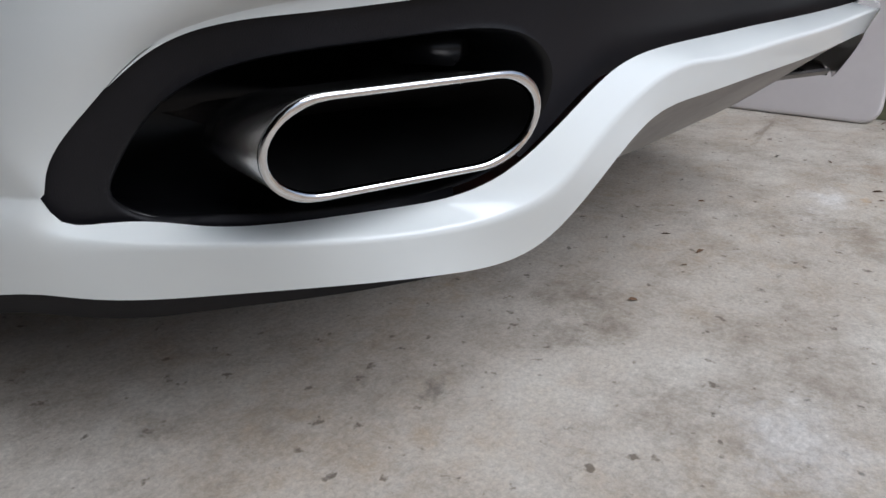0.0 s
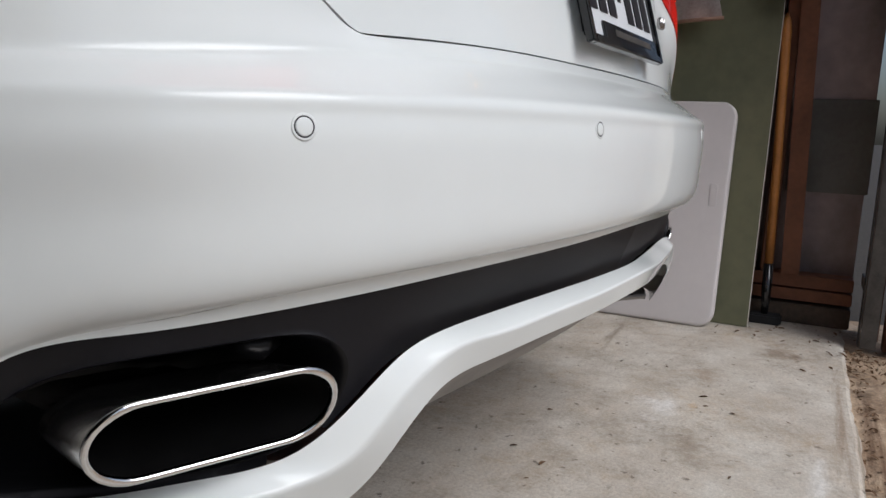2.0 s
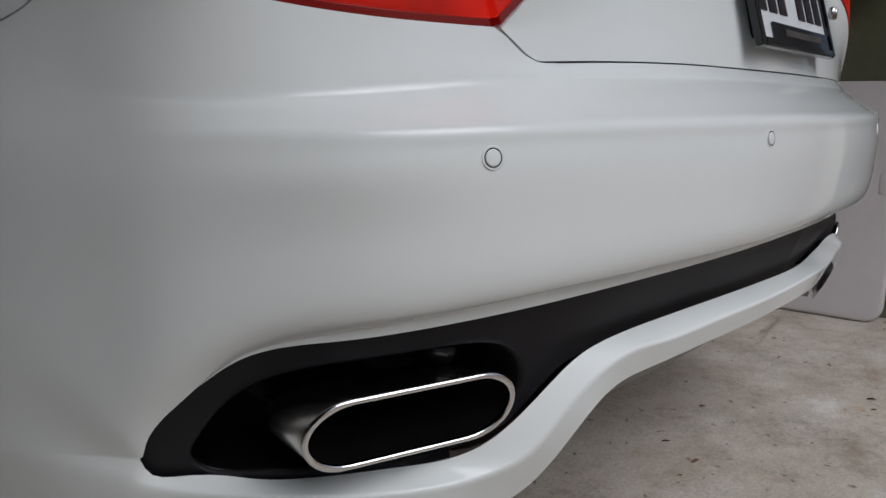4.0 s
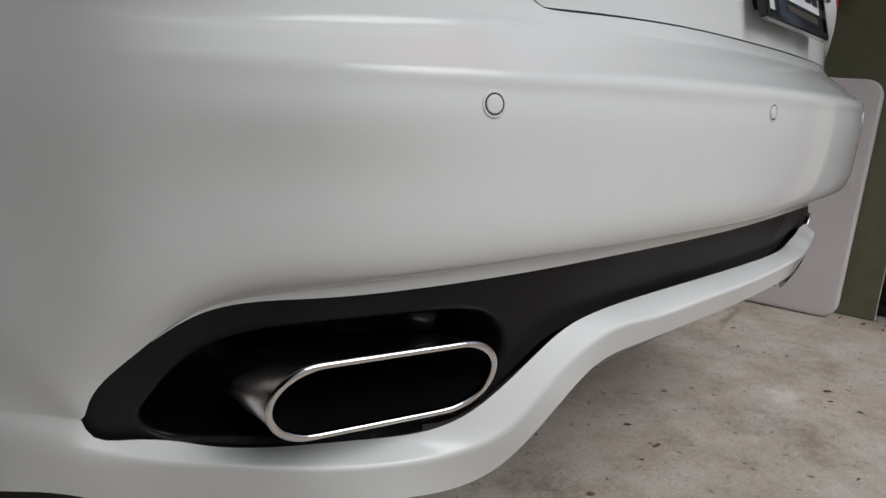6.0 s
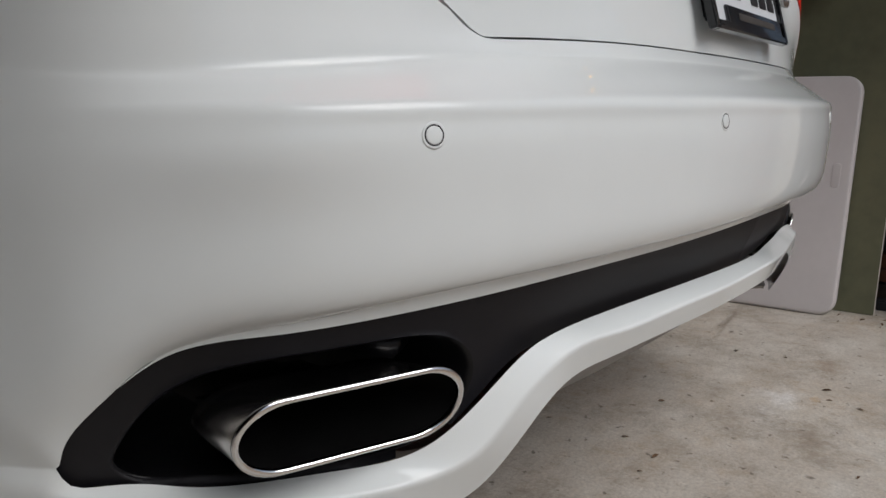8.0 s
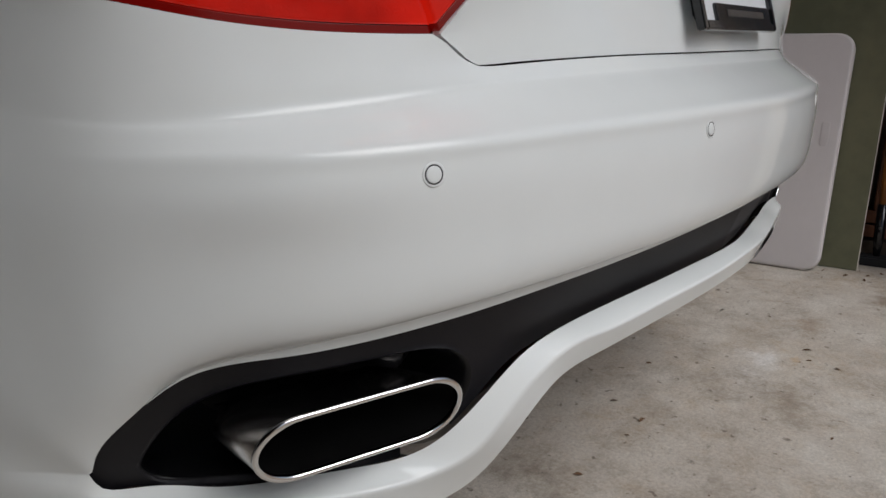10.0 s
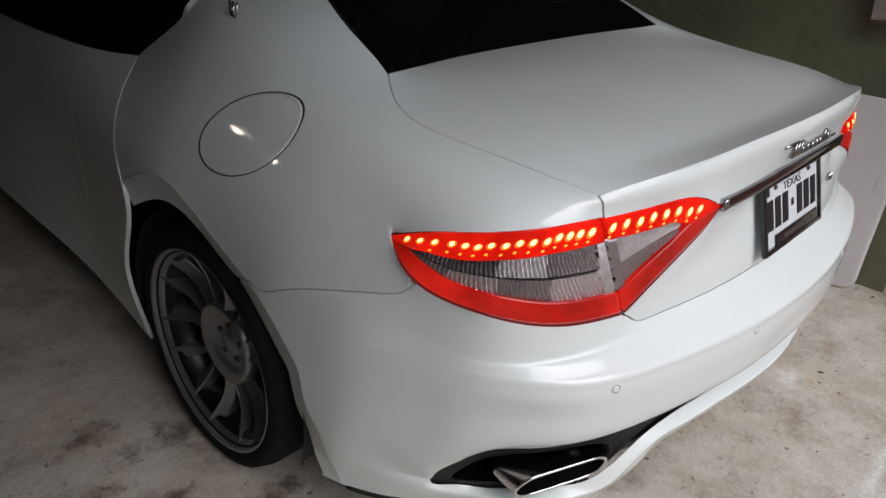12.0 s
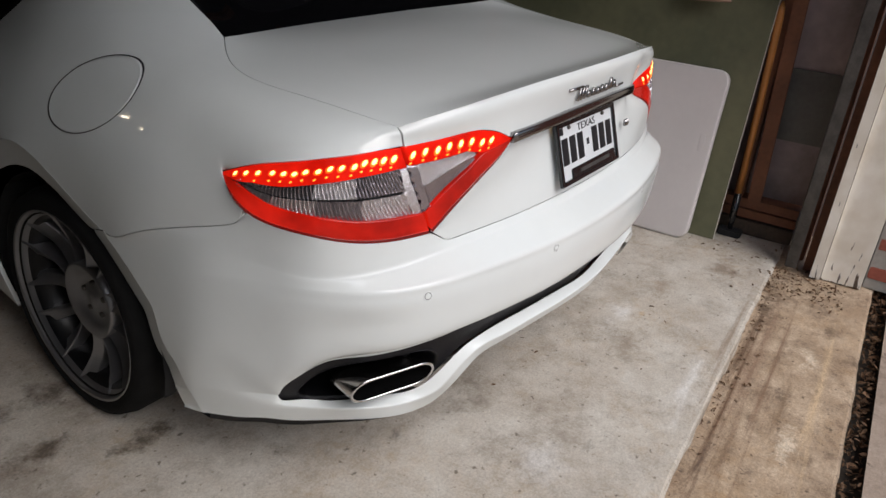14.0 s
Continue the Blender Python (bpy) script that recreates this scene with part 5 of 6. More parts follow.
NOSE = [[(0, 4.82, 0.700), (-0.35, 4.80, 0.705), (-0.64, 4.72, 0.735), (-0.85, 4.62, 0.450)], [(0, 4.92, 0.52), (-0.35, 4.90, 0.52), (-0.66, 4.82, 0.50), (-0.87, 4.58, 0.36)],
        [(0, 4.90, 0.22), (-0.35, 4.88, 0.22), (-0.66, 4.80, 0.22), (-0.88, 4.52, 0.22)]]
panel("front_bumper", [surface(mirrored(NOSE), 16, 48)], PAINT)
# roof, windows
ROOF = [[(0, 1.50, 1.338), (-0.30, 1.49, 1.328), (-0.505, 1.47, 1.300)], [(0, 1.90, 1.353), (-0.30, 1.90, 1.343), (-0.56, 1.88, 1.315)], [(0, 2.35, 1.335), (-0.30, 2.34, 1.325), (-0.56, 2.30, 1.300)], [(0, 2.60, 1.292), (-0.30, 2.58, 1.285), (-0.58, 2.48, 1.265)]]
panel("roof", [surface(mirrored(ROOF), 20, 40)], PAINT)
REARGLASS = [[(0, 0.955, 1.050), (-0.30, 0.935, 1.055), (-0.50, 0.890, 1.062), (-0.600, 0.860, 1.070)], [(0, 1.16, 1.172), (-0.28, 1.15, 1.165), (-0.46, 1.12, 1.158), (-0.556, 1.10, 1.175)],
             [(0, 1.50, 1.337), (-0.24, 1.495, 1.331), (-0.40, 1.48, 1.316), (-0.505, 1.47, 1.298)]]
panel("rear_window", [surface(mirrored(REARGLASS), 16, 40)], TINT, car, "dark tinted rear glass")
both("side_window", surface([[(-0.735, 1.46, 1.13), (-0.60, 1.52, 1.245), (-0.575, 1.88, 1.310), (-0.575, 2.30, 1.295), (-0.60, 2.52, 1.25)], [(-0.80, 1.62, 0.985), (-0.81, 1.80, 0.965), (-0.822, 1.95, 0.950), (-0.822, 2.5, 0.930), (-0.80, 3.15, 0.915)]], 10, 30), TINT, label="dark tinted side glass")
panel("windscreen", [surface(mirrored([[(0, 2.60, 1.290), (-0.30, 2.58, 1.283), (-0.58, 2.48, 1.263)], [(0, 3.10, 0.967), (-0.40, 3.12, 0.957), (-0.79, 3.20, 0.915)]]), 10, 30)], TINT, car, "dark windscreen glass")

# boot lid: upper skin to the spoiler edge, the face above the chrome strip, and the face below it
bm = bmesh.new()
for g, gap in ((lid_top, 0.0009), (lid_face, 0.0010), (lid_low, 0.0036)):
    sheet(bm, g, gap, 0.012)
boot = part("boot_lid", bm, PAINT, car, "white boot lid with a small raised spoiler edge")


def strip(pts, prof, bm):
    """A bar along points that run across the car; prof gives its outline (out, up) at each x."""
    rings = [[bm.verts.new((x, y - o, z + u)) for o, u in prof(x)] for x, y, z in pts]
    for a, b in zip(rings, rings[1:]):
        for k in range(len(a)):
            bm.faces.new((a[k], a[(k + 1) % len(a)], b[(k + 1) % len(a)], b[k]))
    bm.faces.new(rings[0]), bm.faces.new(rings[-1][::-1])
    bmesh.ops.recalc_face_normals(bm, faces=bm.faces)
    return bm


def strip_outline(x):
    k = max(0.0, 1 - (abs(x) / 0.36) ** 3)
    return [(0.000, 0.0115), (0.010, 0.0110), (0.0125, 0.009), (0.0135, -0.009), (0.0115, -0.0115), (-0.004 - 0.032 * k, -0.0135 - 0.018 * k), (-0.004 - 0.032 * k, -0.008)]


line = [(x, 0.131 + 0.085 * x * x, 0.9575 - 0.05 * x * x) for x in np.linspace(-0.384, 0.384, 49)]
bm = strip(eased([(x, y, z - 0.008) for x, y, z in line]), strip_outline, bmesh.new())
part("chrome_strip", bm, DARKCHROME, boot, "polished chrome strip across the boot lid")


# lamps and release handle sit flush in the slanted underside of the strip
def under(x):
    n_ = Vector((0, -0.388, -0.922)).normalized()
    down_ = Vector((0, 0.922, -0.388)).normalized()
    return Matrix.Translation((x, 0.131 + 0.085 * x * x + 0.0115, 0.9495 - 0.05 * x * x - 0.0212)) @ Matrix((Vector((1, 0, 0)), down_, n_)).transposed().to_4x4()


for x in (-0.155, 0.150):
    bezel = bmesh.new()
    for b in ((-0.046, -0.036, -0.015, 0.015), (0.036, 0.046, -0.015, 0.015), (-0.036, 0.036, -0.015, -0.011), (-0.036, 0.036, 0.011, 0.015)):
        box(bezel, b[0], b[1], b[2], b[3], -0.003, 0.0022, 0.0006, under(x))
    box(bezel, -0.037, 0.037, -0.012, 0.012, -0.003, 0.0006, 0.0, under(x))
    housing = part("plate_lamp_housing", bezel, GLOSSBLACK, boot, "black bezel of the plate lamp", smooth=False)
    bm = bmesh.new()
    bmesh.ops.create_icosphere(bm, subdivisions=2, radius=1, matrix=under(x) @ Matrix.Translation((0, 0, 0.0008)) @ Matrix.Diagonal((0.014, 0.0060, 0.0016, 1)))
    part("plate_lamp", bm, AMBER, housing, "lit amber plate lamp")
bm = box(bmesh.new(), -0.066, 0.066, -0.016, 0.015, -0.003, 0.0016, 0.0014, under(-0.004))
part("release_handle", bm, GLOSSBLACK, boot)

# emblem script on the boot: plain slanted chrome strokes
face_y = lambda x: float(np.interp(abs(x), (0, 0.20, 0.36), (0.124, 0.129, 0.142)))
def stroke(x0, z0, x1, z1, r=0.0042):
    bm = tube(bmesh.new(), [(x0, face_y(x0) - 0.004, z0), ((x0 + x1) / 2, face_y((x0 + x1) / 2) - 0.005, (z0 + z1) / 2), (x1, face_y(x1) - 0.004, z1)], r, 6)
    part("emblem_stroke", bm, DARKCHROME, boot)
stroke(-0.156, 1.013, -0.088, 1.013, 0.0042)
for k in range(3):
    stroke(-0.108 + k * 0.016, 0.980, -0.094 + k * 0.016, 1.013, 0.0048)
for k, h in enumerate((0.017, 0.019, 0.017, 0.019, 0.017, 0.030, 0.020)):
    x = -0.058 + k * 0.026
    stroke(x, 0.981, x + 0.009, 0.981 + h)
    stroke(x + 0.009, 0.981 + h * 0.9, x + 0.013, 0.981)
    stroke(x + 0.012, 0.981, x + 0.024, 0.984, 0.0028)
stroke(0.118, 0.981, 0.168, 0.981, 0.0036)
bm = bmesh.new()
for s in (0.255, 0.268):
    box(bm, s - 0.0042, s + 0.0042, 0.124, 0.134, 0.838, 0.858, 0.002)
part("model_badge", bm, DARKCHROME, boot, "small chrome badge")

# number plate in a black frame, on the boot face
plate = tagged(new("number_plate"), "white number plate in black frame on boot lid", "number plate")
PM = Matrix.Translation((0.0, 0.093, 0.769)) @ Matrix.Rotation(radians(-16.5), 4, "X") @ Matrix.Diagonal((1.09, 1, 1.02, 1))


def pp(name, bm, mat, label="", smooth=False, parent=plate):
    bmesh.ops.transform(bm, matrix=PM, verts=bm.verts)
    return part(name, bm, mat, parent, label, smooth=smooth)


bm = bmesh.new()
for b in ((-0.155, -0.143, 0, 0.160), (0.143, 0.155, 0, 0.160), (-0.143, 0.143, 0, 0.012), (-0.143, 0.143, 0.148, 0.160)):
    box(bm, b[0], b[1], 0.0, 0.012, b[2], b[3], 0.002)
box(bm, -0.098, 0.135, 0.002, 0.012, 0.010, 0.036, 0.002)
pp("plate_frame", bm, GLOSSBLACK, "black dealer frame")
pp("plate_sheet", box(bmesh.new(), -0.150, 0.150, 0.007, 0.009, 0.004, 0.156, 0.0005), PLATE, "white sheet")
pp("mount", box(bmesh.new(), -0.12, 0.12, 0.0145, 0.045, 0.02, 0.14, 0.004), DARK)
for k in range(7):
    x = -0.117 + k * 0.039
    if k == 3:
        bm = box(bmesh.new(), x - 0.006, x + 0.006, 0.0052, 0.0068, 0.078, 0.094, 0.0004)
    else:
        bm = box(bmesh.new(), x - 0.0145, x + 0.0145, 0.0052, 0.0068, 0.050, 0.118, 0.0004)
    pp("print_bar", bm, INK)
for x in (-0.09, 0.09):
    bm = bmesh.new()
    bmesh.ops.create_uvsphere(bm, u_segments=12, v_segments=8, radius=0.006, matrix=Matrix.Translation((x, 0.006, 0.142)))
    pp("screw", bm, GALV, smooth=True)
pp("frame_print", box(bmesh.new(), -0.06, 0.10, 0.0012, 0.0022, 0.018, 0.028, 0.0004), GALV, "dull lettering bar on the frame")
pp("sticker", box(bmesh.new(), -0.142, -0.118, 0.0056, 0.0068, 0.128, 0.146, 0.0003), INK)
word = bpy.data.curves.new("plate_word", "FONT")
word.body, word.size, word.align_x, word.extrude = "TEXAS", 0.026, "CENTER", 0.0005
tmp = bpy.data.objects.new("tmp", word)
me = bpy.data.meshes.new_from_object(tmp)
bpy.data.objects.remove(tmp)
me.materials.append(INK)
word_ob = new("plate_word", me)
word_ob.matrix_world = PM @ Matrix.Translation((0.0, 0.0062, 0.124)) @ Matrix.Rotation(radians(90), 4, "X") @ Matrix.Scale(1.25, 4, (1, 0, 0))
word_ob.parent = plate

# ---- tail lamps: outer lens on the wing, inner lens on the boot lid ----
def cut(g, lo, hi):
    """The strip of a lens grid between two fractions of its height, each given along its length."""
    nv, nu = g.shape[:2]
    out = []
    for k in range(15):
        row = []
        for i in range(nu):
            f = (lo[i] + (hi[i] - lo[i]) * k / 14) * (nv - 1)
            j = min(int(f), nv - 2)
            row.append(g[j, i] + (f - j) * (g[j + 1, i] - g[j, i]))
        out.append(row)
    return np.array(out)


u = np.linspace(0, 1, 121)
o1 = np.interp(u, (0, 0.12, 0.20, 0.35, 0.50, 0.70, 1), (0.5, 0.52, 0.42, 0.37, 0.31, 0.25, 0.205))
o2 = np.interp(u, (0, 0.12, 0.20, 0.35, 0.50, 0.70, 1), (0.5, 0.52, 0.60, 0.68, 0.71, 0.73, 0.73))
w = np.linspace(0, 1, 61)
i1, i2 = np.interp(w, (0, 0.5, 0.66, 1), (0.20, 0.32, 0.5, 0.5)), np.interp(w, (0, 0.5, 0.66, 1), (0.74, 0.62, 0.5, 0.5))


def normal_at(g, j, i):
    n_ = Vector(np.cross(g[j, i + 1] - g[j, i - 1], g[j + 1, i] - g[j - 1, i])).normalized()
    return n_ if n_.dot(Vector(g[j, i]) - Vector(HEART)) > 0 else -n_


def fluted(g, lo, hi, span, height, cols, pitch, amp, back, bowl=0.0):
    """A patch of the clear strip, between fractions of its length and height, with leaning ribs."""
    nu = g.shape[1]
    at = np.linspace(span[0], span[1], cols) * (nu - 1)
    k = np.minimum(at.astype(int), nu - 2)
    fine_ = g[:, k] + (at - k)[None, :, None] * (g[:, k + 1] - g[:, k])
    l_, h_ = np.interp(at, np.arange(nu), lo), np.interp(at, np.arange(nu), hi)
    q = cut(fine_, l_ + (h_ - l_) * height[0], l_ + (h_ - l_) * height[1])
    along = np.concatenate([[0], np.cumsum(np.linalg.norm(np.diff(g[20], axis=0), axis=1))])
    c = (np.interp(at, np.arange(nu), along)[None] + 0.30 * q[..., 2]) / pitch
    ridge = 1 - np.abs(2 * (c % 1) - 1)
    a_, b_ = np.linspace(-1, 1, cols)[None], np.linspace(-1, 1, 15)[:, None]
    q[..., 1] += back - amp * ridge + bowl * (1 - 0.5 * (a_ ** 2 + b_ ** 2))
    return q


# reflector cells: length, height, columns, material; bright and dim reflections are painted by tone
OUT_CELLS = [((0.13, 0.312), (0.0, 0.47), REFLECTOR), ((0.313, 0.512), (0.0, 0.47), REFLECTOR), ((0.513, 0.712), (0.0, 0.47), CELL), ((0.713, 0.953), (0.0, 0.47), REFLECTOR),
             ((0.15, 0.332), (0.53, 1.0), REFLECTOR), ((0.333, 0.532), (0.53, 1.0), CELL), ((0.533, 0.732), (0.53, 1.0), REFLECTOR), ((0.733, 0.953), (0.53, 1.0), CELL)]
IN_CELLS = [((0.064, 0.60), (0.02, 0.54), CELL), ((0.064, 0.58), (0.55, 0.98), REFLECTOR)]
for s in (1, -1):
    for name, g, a, b, leds in (("tail_lamp", OUTG * (s, 1, 1), o1, o2, 15), ("boot_lamp", ING if s == 1 else ING_FAR, i1, i2, 8)):
        nu = g.shape[1]
        bm = bmesh.new()
        cg = g + (g[20:21, nu // 2:nu // 2 + 1] - g) * 0.06
        sheet(bm, cg + (0, 0.026, -0.002), 0.0, 0.0)
        case = part(name, bm, DARK, car, "red and clear lit tail lamp")
        zero, one = np.zeros(nu), np.ones(nu)
        r2 = b + (one - b) * 0.87
        for lens, lo, hi, mat, gap in (("lit_lens", zero, a, REDLIT, 0.0014), ("red_lens", b, r2, RED, 0.0008), ("lower_rim", r2, one, RIMRED, 0.0022)):
            part(lens, tidy(sheet(bmesh.new(), cut(g, lo, hi), gap, 0.018, crisp=False), 0.0002), mat, case,
                 {"lit_lens": "glowing red upper lens", "red_lens": "deep red lower lens", "lower_rim": "dark red rim"}[lens])
        span = slice(int(0.12 * nu), nu) if leds == 15 else slice(0, int(0.67 * nu))
        clear = cut(g[:, span], a[span], b[span])
        part("backing", sheet(bmesh.new(), clear + (0, 0.016, 0), 0.0, 0.0), WELL, case, "dark backing behind the reflector")
        for length, height, mat in (OUT_CELLS if leds == 15 else IN_CELLS):
            cols = int((length[1] - length[0]) * (560 if leds == 15 else 520))
            q = fluted(g, a, b, length, height, cols, 0.0082 if leds == 15 else 0.0062, 0.0032 if leds == 15 else 0.0024, 0.0075, 0.003)
            part("reflector_cell", sheet(bmesh.new(), q, 0.0, 0.005, crisp=False), mat, case, "ribbed silver reflector cell", smooth=False)
        q = fluted(g, a, b, (0.955, 0.997) if leds == 15 else (0.004, 0.062), (0.0, 1.0), 60, 0.0034, 0.0016, 0.004)
        part("divider_rib", sheet(bmesh.new(), q, 0.0, 0.012, crisp=False), CELL if leds == 15 else REFLECTOR, case, "silver ribs beside the lamp joint")
        for k in range(leds):
            t = (0.085 + 0.85 * k / 14) if leds == 15 else (0.06 + 0.70 * k / 7)
            i = int(t * (nu - 1))
            j = max(2, int(a[i] * 40 * (0.50 if leds == 15 else 0.52)))
            p, n_ = Vector(g[j, i]), normal_at(g, j, i)
            along = Vector(g[j, i + 1]) - Vector(g[j, i - 1])
            along = (along if along.x * s > 0 else -along).normalized()
            up_ = n_.cross(along)
            up_ = up_ if up_.z > 0 else -up_
            lean_ = (up_ + along * 0.55).normalized()
            place = Matrix.Translation(p) @ Matrix((along, lean_, n_)).transposed().to_4x4()
            half_ = (0.0058 + 0.0022 * max(0, t - 0.55)) if leds == 15 else 0.0062
            tall_ = (0.0048 + 0.0060 * max(0, t - 0.5)) if leds == 15 else 0.0072
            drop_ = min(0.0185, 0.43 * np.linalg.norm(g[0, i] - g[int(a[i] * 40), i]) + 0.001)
            # cup: orange glow round the diode; glint: its reflection as a glowing blob
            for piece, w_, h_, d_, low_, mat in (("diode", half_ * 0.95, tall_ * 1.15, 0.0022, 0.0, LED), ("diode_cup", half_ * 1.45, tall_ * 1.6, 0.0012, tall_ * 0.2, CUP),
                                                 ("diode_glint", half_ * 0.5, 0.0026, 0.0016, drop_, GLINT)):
                if piece == "diode_glint" and leds == 15 and k < 2:
                    continue
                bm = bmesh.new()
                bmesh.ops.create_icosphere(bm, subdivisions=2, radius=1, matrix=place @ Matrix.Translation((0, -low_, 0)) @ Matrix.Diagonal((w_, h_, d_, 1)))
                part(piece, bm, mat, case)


# fuel flap: a round gap in the near quarter panel, with the flap a hair proud


def on_quarter(y, z):
    d = (QG[..., 1] - y) ** 2 + (QG[..., 2] - z) ** 2 + (QG[..., 0] > -0.7) * 1.0
    j, i = np.unravel_index(np.argmin(d), d.shape)
    j, i = min(max(j, 1), QG.shape[0] - 2), min(max(i, 1), QG.shape[1] - 2)
    du, dv = (QG[j, i + 1] - QG[j, i - 1]) / 2, (QG[j + 1, i] - QG[j - 1, i]) / 2
    m = np.array([[du[1], dv[1]], [du[2], dv[2]]])
    k = np.linalg.solve(m, (y - QG[j, i, 1], z - QG[j, i, 2]))
    n_ = np.cross(du, dv)
    n_ /= np.linalg.norm(n_)
    return QG[j, i] + k[0] * du + k[1] * dv, (n_ if n_[0] < 0 else -n_)


fc, fn = on_quarter(1.0, 0.945)
fu = np.cross(fn, (0, 0, 1.0))
fu /= np.linalg.norm(fu)
fw = np.cross(fu, fn)


def ring_on_quarter(r0, r1, lift0, lift1, n=96):
    bm = bmesh.new()
    rows = []
    for r, lift in ((r0, lift0), (r1, lift1)):
        row = []
        for k in range(n):
            a = math.tau * k / n
            ca, sa = r * 1.58 * math.cos(a), r * math.sin(a)
            p = fc + (ca * 0.90 + sa * 0.435) * fu + (-ca * 0.435 + sa * 0.90) * fw
            q, nn = on_quarter(p[1], p[2])
            row.append(bm.verts.new(q + lift * nn))
        rows.append(row)
    for k in range(n):
        bm.faces.new((rows[0][k], rows[0][(k + 1) % n], rows[1][(k + 1) % n], rows[1][k]))
    return bm


part("flap_gap", ring_on_quarter(0.0945, 0.0972, 0.0008, 0.0008), INK, quarters[0], "dark round gap of the fuel flap")
part("flap_edge", ring_on_quarter(0.0915, 0.0950, 0.0022, 0.0004), PAINT, quarters[0])

# pillar badge: plain bright oval with three prongs
bp_, bn_ = on_quarter(1.27, 1.14)
bm = bmesh.new()
for k in (-1, 0, 1):
    tube(bm, [bp_ + bn_ * 0.004 + np.array((0, k * 0.016, 0.03)), bp_ + bn_ * 0.006 + np.array((0, k * 0.012, 0.0)), bp_ + bn_ * 0.004 + np.array((0, 0, -0.025))], 0.0035, 8)
part("pillar_badge", bm, CHROME, quarters[0], "small chrome badge on the pillar")

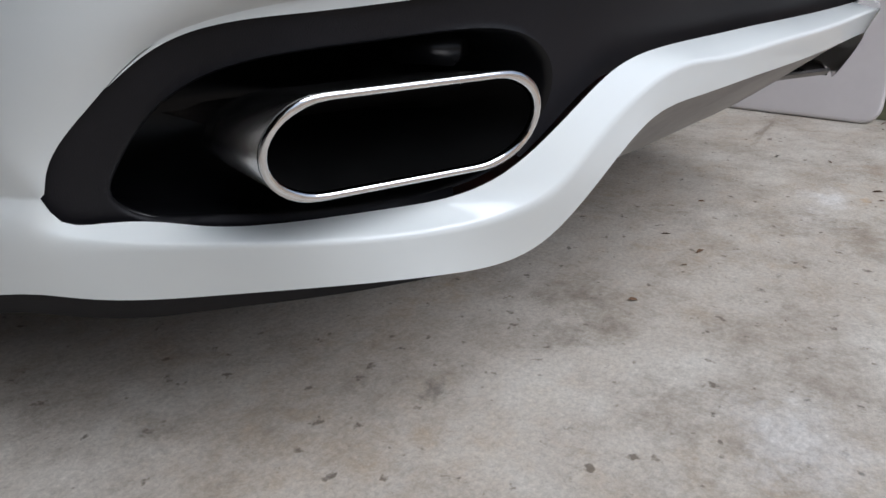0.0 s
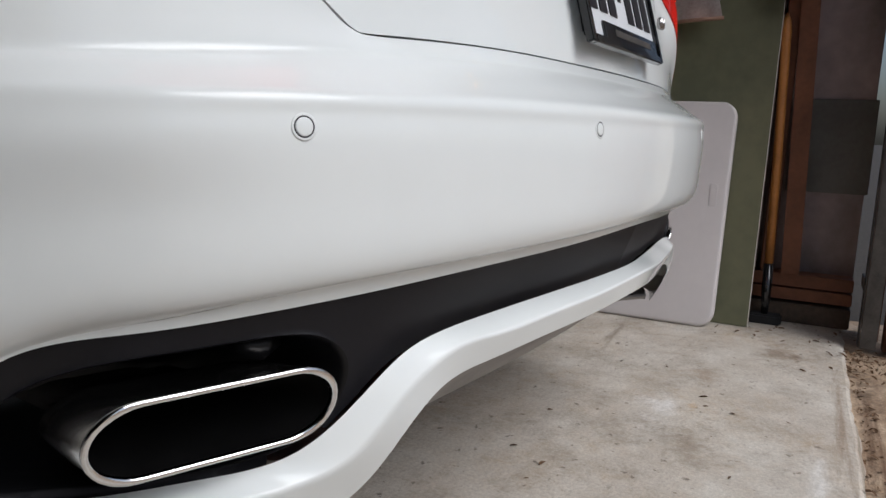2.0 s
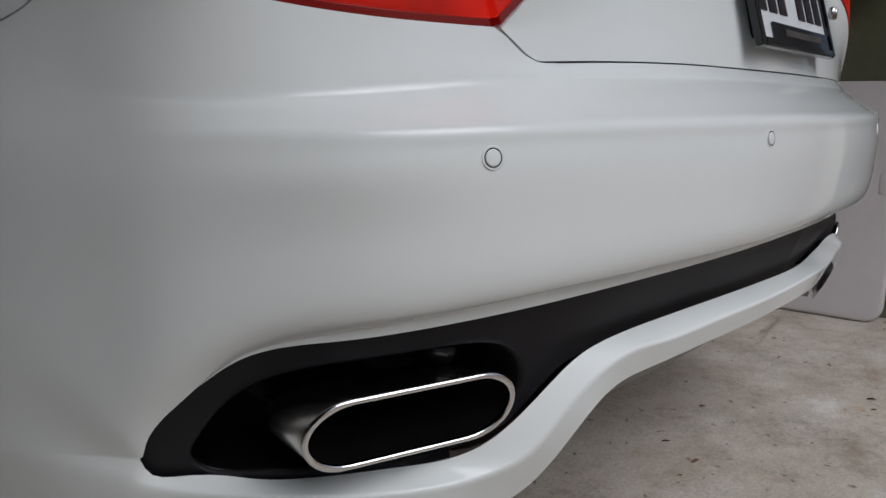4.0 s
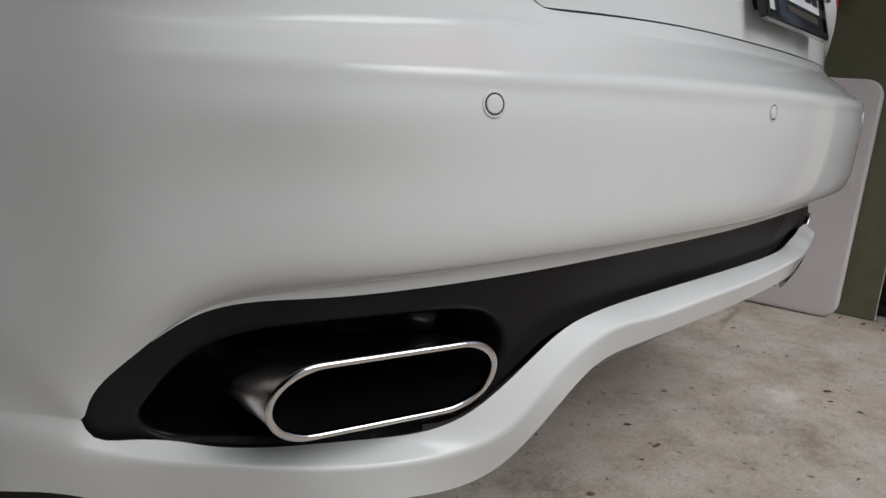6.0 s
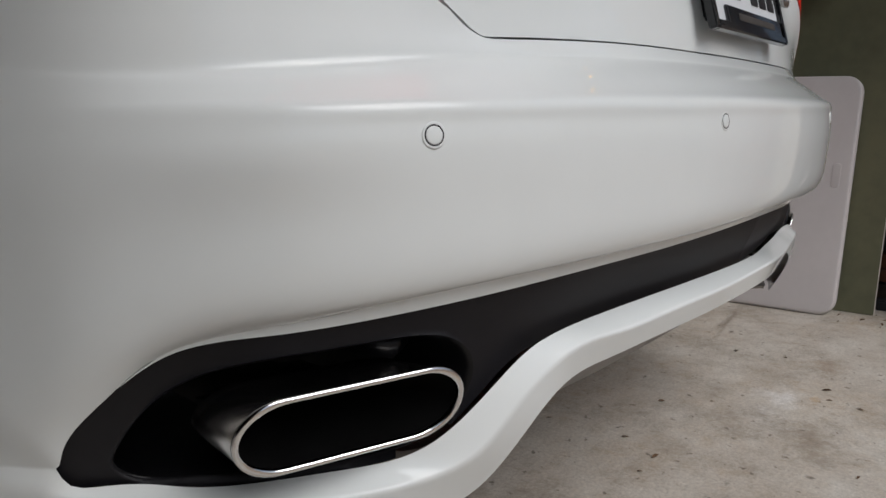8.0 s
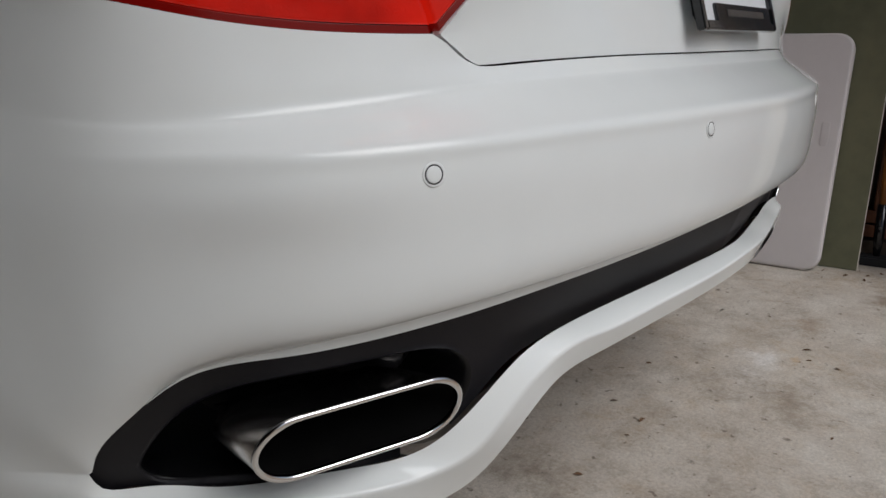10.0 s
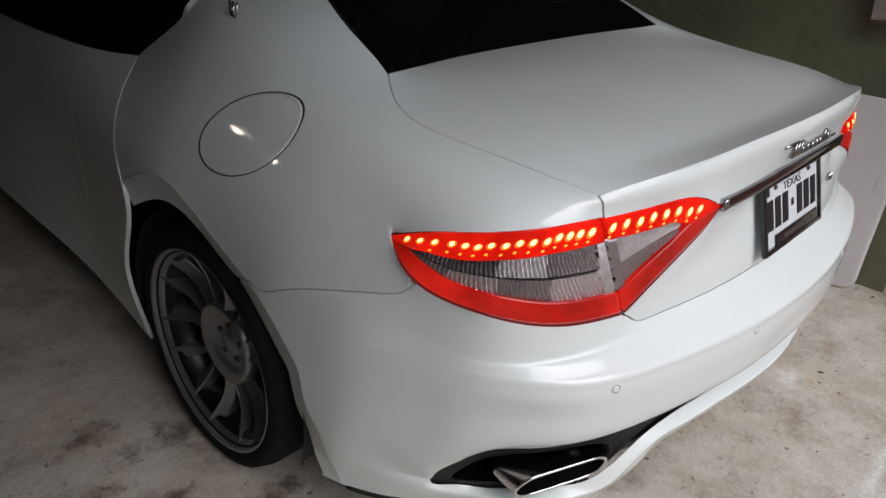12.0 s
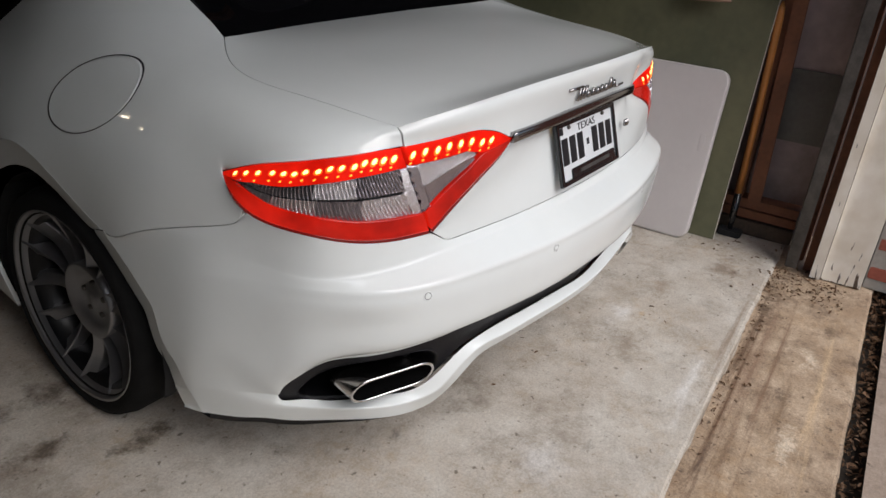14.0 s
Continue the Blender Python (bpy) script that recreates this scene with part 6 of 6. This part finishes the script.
# ---- wheels ----
def wheel():
    root = new("wheel")
    bm = lathe(bmesh.new(), [(-0.115, 0.268), (-0.13, 0.285), (-0.135, 0.305), (-0.125, 0.326), (-0.09, 0.337), (0.09, 0.337), (0.125, 0.326), (0.133, 0.305), (0.128, 0.285), (0.112, 0.262)], 64)
    part("tyre", tidy(bm), RUBBER, root, "worn black low-profile tyre")
    bm = lathe(bmesh.new(), [(-0.118, 0.272), (-0.128, 0.277), (-0.130, 0.283), (-0.122, 0.281), (-0.108, 0.270), (-0.100, 0.260)], 64)
    part("rim", tidy(bm), ALLOY, root, "silver alloy rim")
    bm = lathe(bmesh.new(), [(-0.060, 0.0), (-0.060, 0.030), (-0.056, 0.036), (-0.050, 0.060), (-0.060, 0.082), (-0.078, 0.108), (-0.075, 0.114), (-0.03, 0.118), (0.0, 0.09)], 56)
    # barrel behind the spokes, in the near-black material of the wells
    part("barrel", tidy(lathe(bmesh.new(), [(-0.1002, 0.2602), (-0.092, 0.250), (-0.02, 0.240), (0.10, 0.240), (0.115, 0.265)], 64)), WELL, root, "near-black barrel")
    hub = part("hub", tidy(bm), ALLOY, root, "dished silver hub")
    part("hub_cap", tidy(lathe(bmesh.new(), [(-0.066, 0.0), (-0.065, 0.018), (-0.060, 0.026)], 32)), ALLOY, hub)
    bm = lathe(bmesh.new(), [(0.02, 0.0), (0.018, 0.19), (0.045, 0.19), (0.05, 0.0)], 48)
    part("brake_disc", tidy(bm), GALV, root, "dull steel brake disc")
    for k in range(7):
        for d in (-1, 1):
            bm = bmesh.new()
            rings = []
            for f in (0, 0.15, 0.3, 0.45, 0.6, 0.75, 0.9, 1.0):
                r = 0.100 + (0.273 - 0.100) * f
                a = k * math.tau / 7 + d * (0.115 + 0.105 * f ** 0.9)
                c, t = Vector((0, math.cos(a), math.sin(a))), Vector((0, -math.sin(a), math.cos(a))) * d
                wd = 0.0110 + 0.0105 * f ** 1.2
                x = -0.074 - 0.040 * f + 0.020 * math.sin(math.pi * f)
                rings.append([bm.verts.new(c * r + t * wd * p + Vector((x + q, 0, 0))) for p, q in ((-1, 0.050), (-1, 0.022), (-0.9, 0.018), (0.30, 0.006), (0.80, 0.0), (1, 0.003), (1, 0.050))])
            for p, q in zip(rings, rings[1:]):
                for i in range(7):
                    bm.faces.new((p[i], p[(i + 1) % 7], q[(i + 1) % 7], q[i]))
            bm.faces.new(rings[0]), bm.faces.new(rings[-1])
            bmesh.ops.recalc_face_normals(bm, faces=bm.faces)
            part("spoke", bm, ALLOY, root, smooth=False)
    for k in range(5):
        a = k * math.tau / 5 + 0.2
        bm = lathe(bmesh.new(), [(-0.060, 0.0), (-0.060, 0.008), (-0.045, 0.010)], 8)
        bmesh.ops.translate(bm, vec=(0, 0.05 * math.cos(a), 0.05 * math.sin(a)), verts=bm.verts)
        part("wheel_bolt", bm, GALV, root)
    return root


first = wheel()
first.parent = car
spin = radians(8)
first.matrix_basis = Matrix.Translation((-WHEEL_X + 0.125, AXLE_Y, 0.336)) @ Matrix.Rotation(spin, 4, "X")
for x, y, turn in ((WHEEL_X - 0.125, AXLE_Y, 180), (-WHEEL_X + 0.14, AXLE_Y + 2.94, 0), (WHEEL_X - 0.14, AXLE_Y + 2.94, 180)):
    copy_thing(first, Matrix.Translation((x, y, 0.336)) @ Matrix.Rotation(radians(turn), 4, "Z"))

# wheel housings and floor so that no light comes through
for s in (-1, 1):
    for y in (AXLE_Y, AXLE_Y + 2.94):
        bm = bmesh.new()
        seg_ = [(y + 0.405 * math.cos(a), 0.33 + 0.385 * math.sin(a)) for a in [math.pi * k / 20 * 1.18 - 0.28 for k in range(21)]]
        rows = [[bm.verts.new((s * x, p, q)) for p, q in seg_] for x in (0.945, 0.62)]
        for k in range(20):
            bm.faces.new((rows[0][k], rows[0][k + 1], rows[1][k + 1], rows[1][k]))
        bm.faces.new(rows[1])
        part("wheel_housing", bm, DARK, car, smooth=False)
bm = box(bmesh.new(), -0.60, 0.60, 0.62, 4.6, 0.22, 0.30, 0.01)
box(bm, -0.88, 0.88, 1.62, 3.65, 0.20, 0.28, 0.01)
box(bm, -0.60, 0.60, 0.40, 0.95, 0.56, 0.90, 0.02)
part("floor_pan", bm, DARK, car, smooth=False)
